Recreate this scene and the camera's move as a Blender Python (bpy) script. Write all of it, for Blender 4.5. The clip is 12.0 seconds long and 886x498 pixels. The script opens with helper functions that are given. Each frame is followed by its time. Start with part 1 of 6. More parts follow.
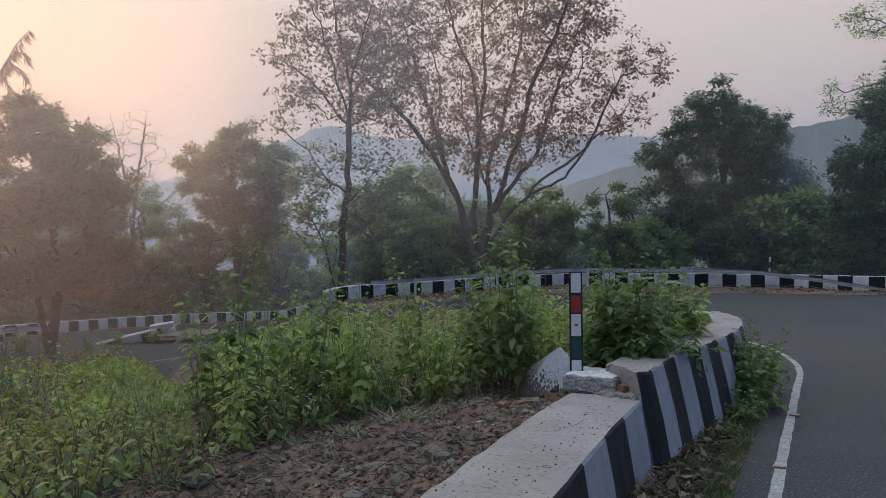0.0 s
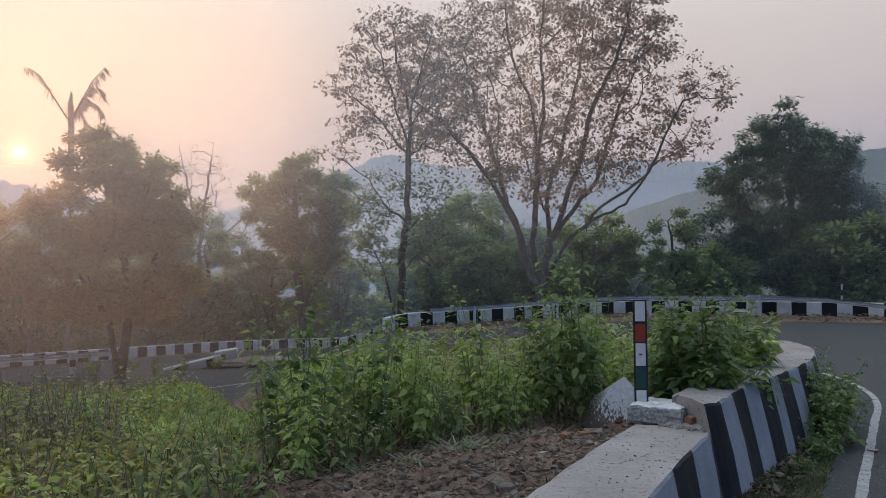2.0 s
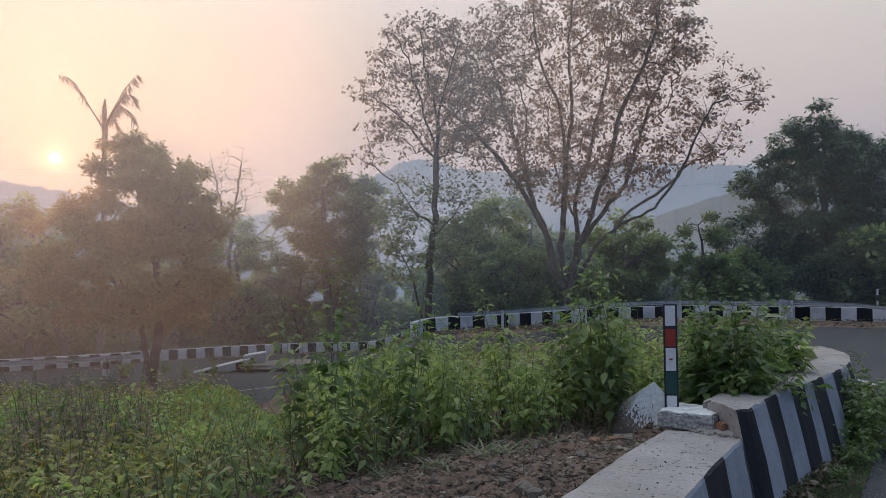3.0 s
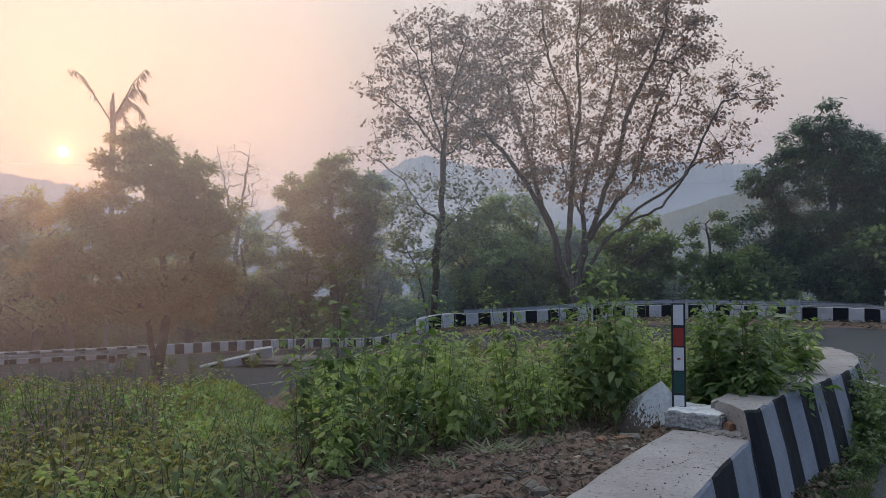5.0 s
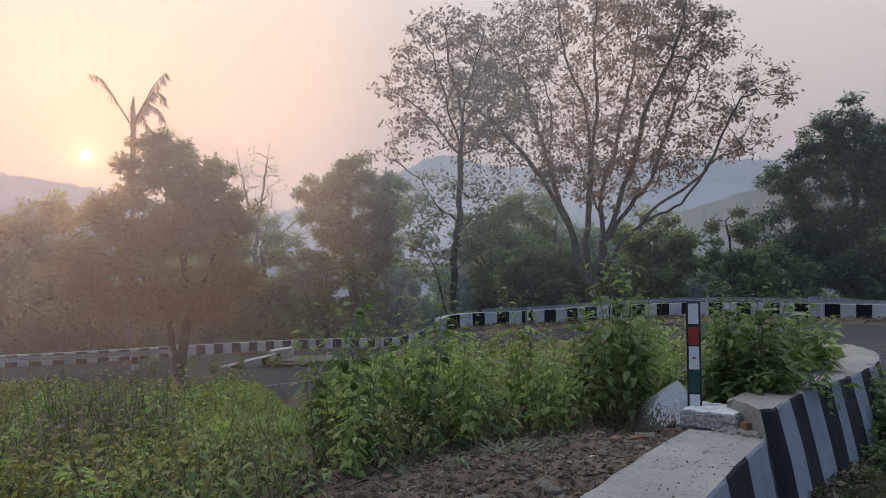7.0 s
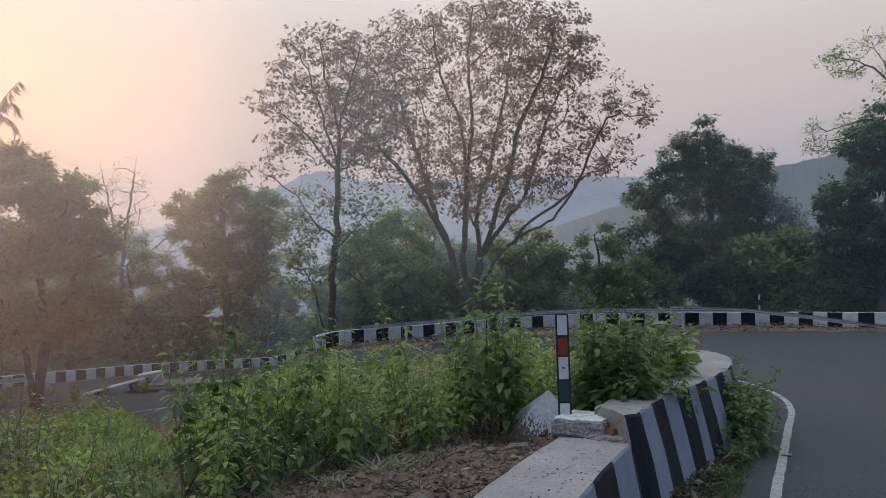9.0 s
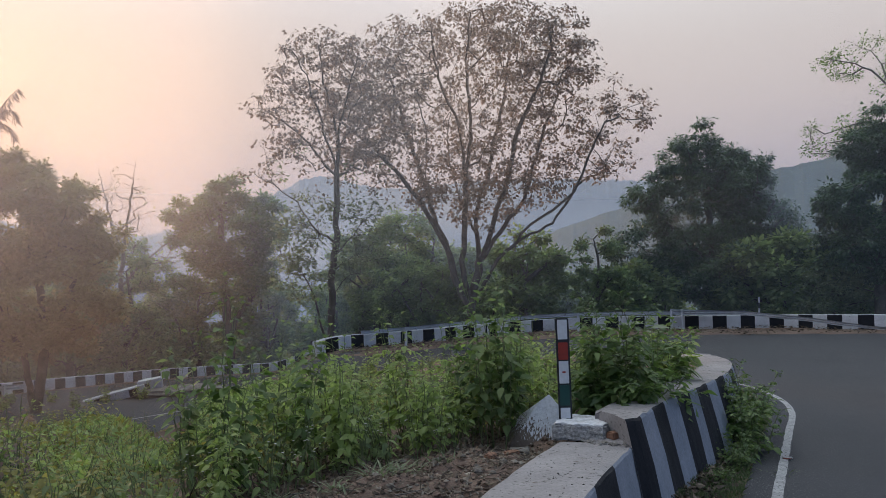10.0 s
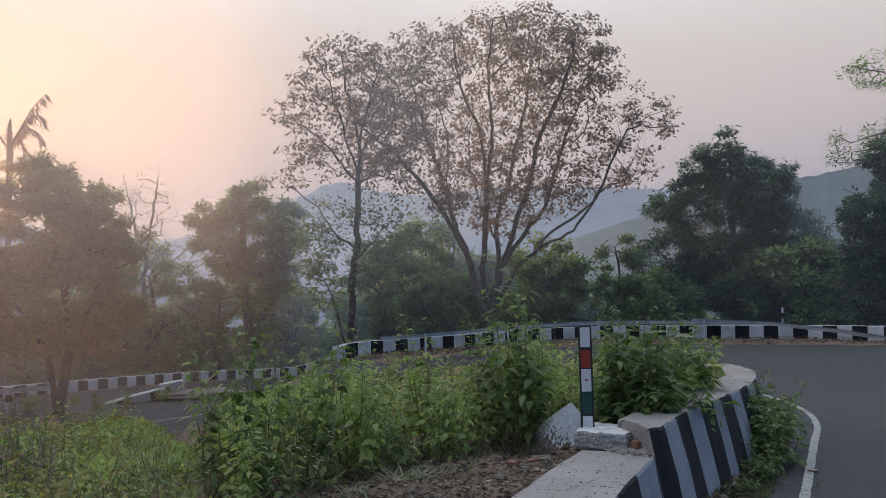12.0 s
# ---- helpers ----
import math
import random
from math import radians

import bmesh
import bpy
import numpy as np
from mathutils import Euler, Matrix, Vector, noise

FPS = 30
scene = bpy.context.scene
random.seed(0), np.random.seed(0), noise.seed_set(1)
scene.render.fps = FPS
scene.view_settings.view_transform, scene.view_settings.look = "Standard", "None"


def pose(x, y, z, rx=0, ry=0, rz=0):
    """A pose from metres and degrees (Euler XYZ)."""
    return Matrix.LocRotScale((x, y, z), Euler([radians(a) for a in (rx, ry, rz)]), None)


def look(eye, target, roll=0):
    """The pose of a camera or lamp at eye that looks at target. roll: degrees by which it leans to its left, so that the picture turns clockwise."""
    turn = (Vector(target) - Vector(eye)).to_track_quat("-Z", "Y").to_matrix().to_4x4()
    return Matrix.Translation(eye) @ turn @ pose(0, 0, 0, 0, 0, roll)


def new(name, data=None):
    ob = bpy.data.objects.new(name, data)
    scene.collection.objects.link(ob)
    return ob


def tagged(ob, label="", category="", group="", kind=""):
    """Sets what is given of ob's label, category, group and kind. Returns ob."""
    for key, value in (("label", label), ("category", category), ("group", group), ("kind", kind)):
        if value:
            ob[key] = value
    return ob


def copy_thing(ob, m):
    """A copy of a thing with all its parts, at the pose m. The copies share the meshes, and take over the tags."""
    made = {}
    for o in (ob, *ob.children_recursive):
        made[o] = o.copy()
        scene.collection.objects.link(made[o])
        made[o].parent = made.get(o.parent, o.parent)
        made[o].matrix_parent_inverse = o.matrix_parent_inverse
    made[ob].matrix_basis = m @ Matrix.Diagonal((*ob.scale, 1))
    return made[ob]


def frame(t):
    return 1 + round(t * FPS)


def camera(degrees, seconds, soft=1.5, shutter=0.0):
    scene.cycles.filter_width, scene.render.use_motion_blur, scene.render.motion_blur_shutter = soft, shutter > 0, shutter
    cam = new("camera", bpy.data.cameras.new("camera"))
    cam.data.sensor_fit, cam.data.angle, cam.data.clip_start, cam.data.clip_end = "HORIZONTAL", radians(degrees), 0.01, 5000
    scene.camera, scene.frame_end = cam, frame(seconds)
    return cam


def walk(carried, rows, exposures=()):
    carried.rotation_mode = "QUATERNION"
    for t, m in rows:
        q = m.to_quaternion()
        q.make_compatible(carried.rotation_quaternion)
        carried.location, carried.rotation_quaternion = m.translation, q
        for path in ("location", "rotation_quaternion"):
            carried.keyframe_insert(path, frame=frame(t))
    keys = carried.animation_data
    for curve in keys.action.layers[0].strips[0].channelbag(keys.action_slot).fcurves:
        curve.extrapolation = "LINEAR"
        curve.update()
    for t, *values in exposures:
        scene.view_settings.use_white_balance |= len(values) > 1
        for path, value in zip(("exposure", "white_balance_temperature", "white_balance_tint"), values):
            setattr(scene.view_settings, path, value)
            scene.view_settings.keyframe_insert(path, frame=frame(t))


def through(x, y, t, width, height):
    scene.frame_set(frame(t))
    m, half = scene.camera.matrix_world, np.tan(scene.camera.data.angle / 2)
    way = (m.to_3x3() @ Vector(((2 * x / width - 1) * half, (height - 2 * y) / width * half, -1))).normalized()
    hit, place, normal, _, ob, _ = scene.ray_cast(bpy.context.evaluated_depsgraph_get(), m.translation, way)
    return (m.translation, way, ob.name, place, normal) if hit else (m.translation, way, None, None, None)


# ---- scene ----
# The eye stands at the road's edge on the bend, 1.7 m up, and only turns.
cam = camera(59.0, 12.0, soft=0.6)
PATH = [
    (0.0, 0.000, 0.000, 1.700, 0.00, 0.00, 0.00),
    (0.5, -0.019, -0.004, 1.704, 0.89, 0.39, 0.03),
    (1.0, -0.020, 0.003, 1.706, 1.98, 0.89, -0.09),
    (1.5, -0.020, -0.001, 1.707, 3.29, 1.52, -0.06),
    (2.0, -0.020, -0.005, 1.706, 4.29, 2.00, 0.05),
    (2.5, -0.022, 0.008, 1.703, 5.33, 2.29, 0.06),
    (3.0, -0.021, 0.008, 1.700, 6.31, 2.32, -0.03),
    (3.2, -0.022, 0.010, 1.700, 6.56, 2.31, -0.08),
    (5.0, -0.034, 0.030, 1.702, 6.74, 2.08, -0.54),
    (5.5, -0.041, 0.050, 1.703, 7.47, 2.07, -0.45),
    (6.0, -0.040, 0.047, 1.707, 8.46, 2.00, -0.37),
    (6.5, -0.023, 0.022, 1.714, 9.01, 1.94, -0.20),
    (7.0, 0.012, 0.011, 1.713, 8.15, 2.02, -0.08),
    (7.5, 0.036, -0.002, 1.714, 3.88, 2.07, 0.09),
    (7.7, 0.046, 0.002, 1.713, 2.21, 2.24, 0.11),
    (9.5, 0.048, 0.002, 1.713, -0.75, 3.30, 1.04),
    (10.0, 0.045, 0.000, 1.717, -0.67, 3.45, 1.28),
    (10.5, 0.033, -0.003, 1.718, -0.54, 3.70, 1.30),
    (11.0, 0.022, -0.010, 1.716, -0.25, 3.94, 1.14),
    (11.5, 0.022, -0.002, 1.714, 0.27, 3.95, 1.01),
    (12.0, 0.020, -0.001, 1.712, 0.74, 3.97, 0.68),
]
walk(cam, [(t, pose(x, y, z, 90 + pitch, roll, yaw)) for t, x, y, z, yaw, pitch, roll in PATH])

# ---- light: a low sun in thick evening haze ----
SUN_AZ, SUN_EL = radians(32.8), radians(8.0)          # west of the view's axis, above the horizon
SUN_DIR = Vector((-math.sin(SUN_AZ) * math.cos(SUN_EL), math.cos(SUN_AZ) * math.cos(SUN_EL), math.sin(SUN_EL)))
HAZE = 1.0
scene.view_settings.exposure = 0.61


def make_world():
    world = bpy.data.worlds.new("sky")
    scene.world = world
    world.use_nodes = True
    nt = world.node_tree
    nt.nodes.clear()
    n, l = nt.nodes.new, nt.links.new
    out, bg = n("ShaderNodeOutputWorld"), n("ShaderNodeBackground")
    sky = n("ShaderNodeTexSky")
    sky.sky_type, sky.sun_disc = "NISHITA", False
    sky.sun_elevation, sky.sun_rotation = SUN_EL, -SUN_AZ
    sky.air_density, sky.dust_density, sky.ozone_density = 1.6, 7.0, 1.5
    coord = n("ShaderNodeTexCoord")
    xyz = n("ShaderNodeSeparateXYZ")
    l(coord.outputs["Generated"], xyz.inputs[0])
    # smoke haze: a pale veil, lilac at the horizon, cream higher up
    veil = n("ShaderNodeValToRGB")
    veil.color_ramp.elements[0].position, veil.color_ramp.elements[0].color = 0.0, (0.265, 0.222, 0.240, 1)
    veil.color_ramp.elements[1].position, veil.color_ramp.elements[1].color = 1.0, (1.08, 1.33, 1.68, 1)
    for at, c in ((0.10, (0.285, 0.219, 0.238, 1)), (0.22, (0.376, 0.319, 0.312, 1)), (0.40, (0.488, 0.444, 0.410, 1))):
        e = veil.color_ramp.elements.new(at)
        e.color = c
    veil.color_ramp.interpolation = "B_SPLINE"
    l(xyz.outputs["Z"], veil.inputs[0])
    # glow of the haze round the sun
    dot = n("ShaderNodeVectorMath")
    dot.operation = "DOT_PRODUCT"
    dot.inputs[1].default_value = SUN_DIR
    l(coord.outputs["Generated"], dot.inputs[0])

    def power(k, gain, colour):
        clamp = n("ShaderNodeMath")
        clamp.operation, clamp.inputs[1].default_value = "MAXIMUM", 0.0
        l(dot.outputs["Value"], clamp.inputs[0])
        p = n("ShaderNodeMath")
        p.operation, p.inputs[1].default_value = "POWER", k
        l(clamp.outputs[0], p.inputs[0])
        m = n("ShaderNodeVectorMath")
        m.operation = "SCALE"
        m.inputs[0].default_value = [c * gain for c in colour]
        l(p.outputs[0], m.inputs["Scale"])
        return m.outputs[0]

    parts = [power(9, 0.092, (1.0, 0.35, 0.17)), power(60, 0.05, (1.0, 0.34, 0.18)), power(900, 0.17, (1.0, 0.60, 0.10)), power(9000, 0.5, (1.0, 0.80, 0.35)),
             power(90000, 3.0, (1.0, 0.92, 0.55))]
    # away from the sun the dusk sky is darker and bluer
    turn = n("ShaderNodeMapRange")
    turn.interpolation_type = "SMOOTHSTEP"
    turn.inputs["From Min"].default_value, turn.inputs["From Max"].default_value = -0.75, 0.40
    l(dot.outputs["Value"], turn.inputs["Value"])
    dusk = n("ShaderNodeMix")
    dusk.data_type = "RGBA"
    dusk.inputs["A"].default_value = (0.125, 0.205, 0.37, 1)
    l(turn.outputs[0], dusk.inputs["Factor"])
    l(veil.outputs[0], dusk.inputs["B"])
    mix = n("ShaderNodeMix")
    mix.data_type = "RGBA"
    mix.inputs["Factor"].default_value = 0.9
    tame = n("ShaderNodeVectorMath")
    tame.operation = "SCALE"
    tame.inputs["Scale"].default_value = 0.10
    l(sky.outputs[0], tame.inputs[0])
    l(tame.outputs[0], mix.inputs["A"])
    l(dusk.outputs["Result"], mix.inputs["B"])
    last = mix.outputs["Result"]
    for p in parts:
        add = n("ShaderNodeVectorMath")
        add.operation = "ADD"
        l(last, add.inputs[0])
        l(p, add.inputs[1])
        last = add.outputs[0]
    l(last, bg.inputs["Color"])
    bg.inputs["Strength"].default_value = HAZE
    l(bg.outputs[0], out.inputs[0])


make_world()
sun = new("sun", bpy.data.lights.new("sun", "SUN"))
sun.data.energy, sun.data.angle, sun.data.color = 2.5, radians(4.0), (1.0, 0.62, 0.34)
sun.matrix_world = look((0, 0, 0), -SUN_DIR)


# ---- materials ----
def ramp(nt, value, stops):
    r = nt.nodes.new("ShaderNodeValToRGB")
    e = r.color_ramp.elements
    e[0].position, e[0].color = stops[0][0], (*stops[0][1], 1)
    e[1].position, e[1].color = stops[-1][0], (*stops[-1][1], 1)
    for at, c in stops[1:-1]:
        e.new(at).color = (*c, 1)
    nt.links.new(value, r.inputs[0])
    return r.outputs[0]


def texture(nt, scale, detail=5.0, rough=0.6, coord="Object", distortion=0.0, stretch=None):
    tc = nt.nodes.new("ShaderNodeTexCoord")
    t = nt.nodes.new("ShaderNodeTexNoise")
    t.inputs["Scale"].default_value, t.inputs["Detail"].default_value = scale, detail
    t.inputs["Roughness"].default_value, t.inputs["Distortion"].default_value = rough, distortion
    if stretch:
        m = nt.nodes.new("ShaderNodeMapping")
        m.inputs["Scale"].default_value = stretch
        nt.links.new(tc.outputs[coord], m.inputs[0])
        nt.links.new(m.outputs[0], t.inputs[0])
    else:
        nt.links.new(tc.outputs[coord], t.inputs[0])
    return t.outputs["Fac"]


def blend(nt, a, b, fac, mode="MIX"):
    m = nt.nodes.new("ShaderNodeMix")
    m.data_type, m.blend_type = "RGBA", mode
    for v, key in ((a, "A"), (b, "B")):
        if isinstance(v, tuple):
            m.inputs[key].default_value = (*v, 1)
        else:
            nt.links.new(v, m.inputs[key])
    if isinstance(fac, float):
        m.inputs["Factor"].default_value = fac
    else:
        nt.links.new(fac, m.inputs["Factor"])
    return m.outputs["Result"]


def bump(nt, bsdf, height, strength, distance):
    b = nt.nodes.new("ShaderNodeBump")
    b.inputs["Strength"].default_value, b.inputs["Distance"].default_value = strength, distance
    nt.links.new(height, b.inputs["Height"])
    nt.links.new(b.outputs[0], bsdf.inputs["Normal"])


def material(name):
    m = bpy.data.materials.new(name)
    m.use_nodes = True
    nt = m.node_tree
    return m, nt, nt.nodes["Principled BSDF"]


def rough_mat(name, dark, light, scale, fine, roughness=0.9, relief=0.01, speck=None, metal=0.0, pits=0):
    """A worn surface: broad stains, fine grain, relief; speck: (colour, scale, threshold)."""
    m, nt, p = material(name)
    broad = texture(nt, scale, 6, 0.62)
    grain = texture(nt, fine, 4, 0.7)
    col = ramp(nt, broad, [(0.28, dark), (0.72, light)])
    g = ramp(nt, grain, [(0.25, (0.72, 0.72, 0.72)), (0.75, (1.15, 1.15, 1.15))])
    col = blend(nt, col, g, 1.0, "MULTIPLY")
    if speck:
        s = ramp(nt, texture(nt, speck[1], 3, 0.55), [(speck[2], (0, 0, 0)), (speck[2] + 0.06, (1, 1, 1))])
        col = blend(nt, col, speck[0], s)
    if pits:
        tc, vor = nt.nodes.new("ShaderNodeTexCoord"), nt.nodes.new("ShaderNodeTexVoronoi")
        vor.inputs["Scale"].default_value = pits
        nt.links.new(tc.outputs["Object"], vor.inputs["Vector"])
        hole = ramp(nt, vor.outputs["Distance"], [(0.13, (1, 1, 1)), (0.22, (0, 0, 0))])
        some = ramp(nt, texture(nt, 2.6, 3), [(0.42, (0, 0, 0)), (0.58, (1, 1, 1))])
        col = blend(nt, col, (0.07, 0.064, 0.06), blend(nt, hole, some, 1.0, "MULTIPLY"))
    nt.links.new(col, p.inputs["Base Color"])
    p.inputs["Roughness"].default_value, p.inputs["Metallic"].default_value = roughness, metal
    bump(nt, p, grain, 0.6, relief)
    return m


def leaf_mat(name, dark, mid, light, through, gloss=0.45, share=0.38):
    """Leaves: each leaf its own tone, light passing through the blade."""
    m, nt, p = material(name)
    geo = nt.nodes.new("ShaderNodeNewGeometry")
    col = ramp(nt, geo.outputs["Random Per Island"], [(0.0, dark), (0.5, mid), (1.0, light)])
    patch = ramp(nt, texture(nt, 0.9, 3), [(0.3, (0.7, 0.7, 0.7)), (0.7, (1.2, 1.2, 1.15))])
    col = blend(nt, col, patch, 1.0, "MULTIPLY")
    nt.links.new(col, p.inputs["Base Color"])
    p.inputs["Roughness"].default_value = gloss
    tr = nt.nodes.new("ShaderNodeBsdfTranslucent")
    nt.links.new(blend(nt, col, through, 0.55), tr.inputs["Color"])
    mx = nt.nodes.new("ShaderNodeMixShader")
    mx.inputs[0].default_value = share
    nt.links.new(p.outputs[0], mx.inputs[1])
    nt.links.new(tr.outputs[0], mx.inputs[2])
    nt.links.new(mx.outputs[0], nt.nodes["Material Output"].inputs[0])
    return m


M_ASPHALT = rough_mat("asphalt", (0.0120, 0.0138, 0.0205), (0.028, 0.0302, 0.0415), 0.45, 48, 0.75, 0.02, ((0.17, 0.17, 0.18), 52, 0.595))
M_SOIL = rough_mat("soil", (0.105, 0.066, 0.052), (0.25, 0.168, 0.130), 2.2, 34, 0.95, 0.05, ((0.23, 0.19, 0.155), 55, 0.63))
M_CONCRETE = rough_mat("whitewashed_concrete", (0.225, 0.206, 0.207), (0.350, 0.322, 0.325), 1.6, 45, 0.85, 0.006, ((0.085, 0.08, 0.075), 30, 0.645), 0.0, 17)
# White of the near wall faces, darkened and blued as their shaded side.
M_WHITE = rough_mat("white_wall_paint", (0.168, 0.188, 0.228), (0.27, 0.29, 0.35), 2.2, 40, 0.8, 0.005, ((0.24, 0.23, 0.23), 18, 0.70))
M_RUBBLE = rough_mat("rubble", (0.13, 0.115, 0.10), (0.30, 0.275, 0.25), 4.0, 18, 0.95, 0.04)
# Lighter copy of the white paint: the far walls' brighter light is in its colour.
M_WHITE_LIT = rough_mat("lit_white_paint", (0.38, 0.39, 0.42), (0.56, 0.57, 0.61), 2.2, 40, 0.8, 0.005, ((0.20, 0.19, 0.19), 14, 0.68))
M_BLACK = rough_mat("black_wall_paint", (0.007, 0.008, 0.012), (0.019, 0.021, 0.028), 2.5, 40, 0.7, 0.005, ((0.06, 0.06, 0.065), 30, 0.74))
M_LINE = rough_mat("road_paint", (0.22, 0.22, 0.23), (0.46, 0.46, 0.47), 9, 60, 0.75, 0.004, ((0.05, 0.05, 0.05), 34, 0.60))
M_BARK = rough_mat("bark", (0.050, 0.041, 0.036), (0.135, 0.115, 0.100), 3.0, 25, 0.95, 0.03)
M_BARK_PALE = rough_mat("pale_bark", (0.105, 0.090, 0.080), (0.23, 0.20, 0.175), 3.0, 25, 0.95, 0.03)
M_ROCK = rough_mat("rock", (0.10, 0.085, 0.072), (0.23, 0.20, 0.175), 3.5, 22, 0.95, 0.03)
M_STEEL = rough_mat("galvanised_steel", (0.38, 0.40, 0.43), (0.60, 0.62, 0.66), 2.0, 30, 0.45, 0.003, ((0.17, 0.12, 0.09), 6, 0.66), 0.35)
M_LEAF_DARK = leaf_mat("mango_leaf", (0.018, 0.038, 0.020), (0.036, 0.074, 0.036), (0.092, 0.152, 0.072), (0.12, 0.24, 0.06), 0.36, 0.26)
# Grey-green leaves, paled in colour for the haze before mid-distance trees.
M_LEAF_HAZED = leaf_mat("haze_paled_leaf", (0.060, 0.092, 0.055), (0.125, 0.175, 0.100), (0.27, 0.31, 0.19), (0.42, 0.50, 0.24), 0.6, 0.54)
M_LEAF_DRY = leaf_mat("dry_leaf", (0.130, 0.108, 0.098), (0.205, 0.168, 0.148), (0.31, 0.235, 0.19), (0.42, 0.30, 0.23), 0.7, 0.42)
M_LEAF_WEED = leaf_mat("weed_leaf", (0.138, 0.198, 0.060), (0.258, 0.340, 0.115), (0.41, 0.475, 0.205), (0.44, 0.61, 0.14), 0.55, 0.50)
M_LEAF_BUSH = leaf_mat("bush_leaf", (0.040, 0.078, 0.028), (0.090, 0.150, 0.050), (0.21, 0.28, 0.105), (0.24, 0.40, 0.07), 0.5, 0.40)
M_LEAF_YELLOW = leaf_mat("yellowing_leaf", (0.095, 0.105, 0.034), (0.185, 0.195, 0.062), (0.33, 0.33, 0.13), (0.55, 0.50, 0.10), 0.6, 0.45)
# Leaves lightened and warmed in colour for the low sun behind the tree.
M_LEAF_SUNTINT = leaf_mat("sun_tinted_leaf", (0.090, 0.104, 0.048), (0.165, 0.180, 0.082), (0.31, 0.31, 0.145), (0.52, 0.45, 0.18), 0.6, 0.52)
M_LEAF_UNDER = leaf_mat("undergrowth_leaf", (0.058, 0.100, 0.042), (0.135, 0.195, 0.082), (0.29, 0.35, 0.15), (0.36, 0.50, 0.15), 0.55, 0.45)
M_LEAF_VERGE = leaf_mat("verge_grass", (0.026, 0.045, 0.018), (0.058, 0.092, 0.036), (0.13, 0.165, 0.075), (0.16, 0.25, 0.06), 0.55, 0.3)
M_LITTER = leaf_mat("fallen_leaf", (0.038, 0.028, 0.021), (0.095, 0.070, 0.050), (0.22, 0.175, 0.13), (0.20, 0.14, 0.09), 0.8, 0.1)
M_BLACK.node_tree.nodes["Principled BSDF"].inputs["Specular IOR Level"].default_value = 0.2
# Dark old leaves, darkened further for the shade below the parapet.
M_LITTER_SHADED = leaf_mat("shaded_fallen_leaf", (0.020, 0.015, 0.012), (0.055, 0.040, 0.030), (0.17, 0.125, 0.09), (0.12, 0.09, 0.06), 0.8, 0.05)
M_STEM = rough_mat("green_stem", (0.09, 0.115, 0.045), (0.17, 0.20, 0.085), 8, 60, 0.7, 0.002)


# ---- shared mesh helpers ----
def mesh_from(name, verts, faces, mat, smooth=False):
    me = bpy.data.meshes.new(name)
    me.from_pydata([tuple(v) for v in verts], [], [tuple(f) for f in faces])
    me.materials.append(mat)
    if smooth:
        me.polygons.foreach_set("use_smooth", [True] * len(me.polygons))
    me.update()
    return me


def put(name, me, parent=None, label="", at=None):
    ob = new(name, me)
    if at is not None:
        ob.matrix_world = at
    if parent is not None:
        ob.parent = parent
        if at is not None:
            ob.matrix_basis = at
    if label:
        tagged(ob, label)
    return ob


def part(name, bm, mat, parent, label="", smooth=False):
    me = bpy.data.meshes.new(name)
    bm.to_mesh(me)
    bm.free()
    me.materials.append(mat)
    if smooth:
        me.polygons.foreach_set("use_smooth", [True] * len(me.polygons))
    return put(name, me, parent, label)


def empty(name, m=None):
    ob = new(name)
    ob.empty_display_size = 0.2
    if m is not None:
        ob.matrix_world = m
    return ob


def smooth01(v):
    v = np.clip(v, 0, 1)
    return v * v * (3 - 2 * v)


def resample(points, step):
    """A smooth line (Catmull-Rom) through the points, in even steps."""
    p = np.array(points, float)
    p = np.vstack([2 * p[0] - p[1], p, 2 * p[-1] - p[-2]])
    out = []
    for i in range(1, len(p) - 2):
        a, b, c, d = p[i - 1:i + 3]
        for t in np.linspace(0, 1, 24, endpoint=False):
            out.append(0.5 * (2 * b + (c - a) * t + (2 * a - 5 * b + 4 * c - d) * t ** 2 + (3 * b - a - 3 * c + d) * t ** 3))
    out = np.array(out + [p[-2]])
    s = np.r_[0, np.cumsum(np.linalg.norm(np.diff(out, axis=0), axis=1))]
    n = max(2, int(round(s[-1] / step)) + 1)
    at = np.linspace(0, s[-1], n)
    return np.array([np.interp(at, s, out[:, k]) for k in range(out.shape[1])]).T


def line_distance(x, y, line):
    best = np.full(np.shape(x), 1e9)
    for (ax, ay), (bx, by) in zip(line[:-1, :2], line[1:, :2]):
        dx, dy = bx - ax, by - ay
        t = np.clip(((x - ax) * dx + (y - ay) * dy) / (dx * dx + dy * dy + 1e-12), 0, 1)
        best = np.minimum(best, np.hypot(x - ax - t * dx, y - ay - t * dy))
    return best


def inside(x, y, poly):
    hit = np.zeros(np.shape(x), bool)
    for (ax, ay), (bx, by) in zip(poly, np.roll(poly, -1, axis=0)):
        if ay != by:
            hit ^= ((ay > y) != (by > y)) & (x < (bx - ax) * (y - ay) / (by - ay) + ax)
    return hit


def lumps(x, y, size, seed=0):
    """Cheap smooth noise, about -1 to 1."""
    r = np.random.RandomState(seed)
    v = np.zeros(np.shape(x))
    for k in range(7):
        a, ph, s = r.rand() * 6.28, r.rand() * 6.28, size * (0.5 + r.rand())
        v = v + np.sin((x * np.cos(a) + y * np.sin(a)) * 6.28 / s + ph + 1.3 * np.sin((y * np.cos(a) - x * np.sin(a)) * 4.1 / s + ph))
    return v / 4.5


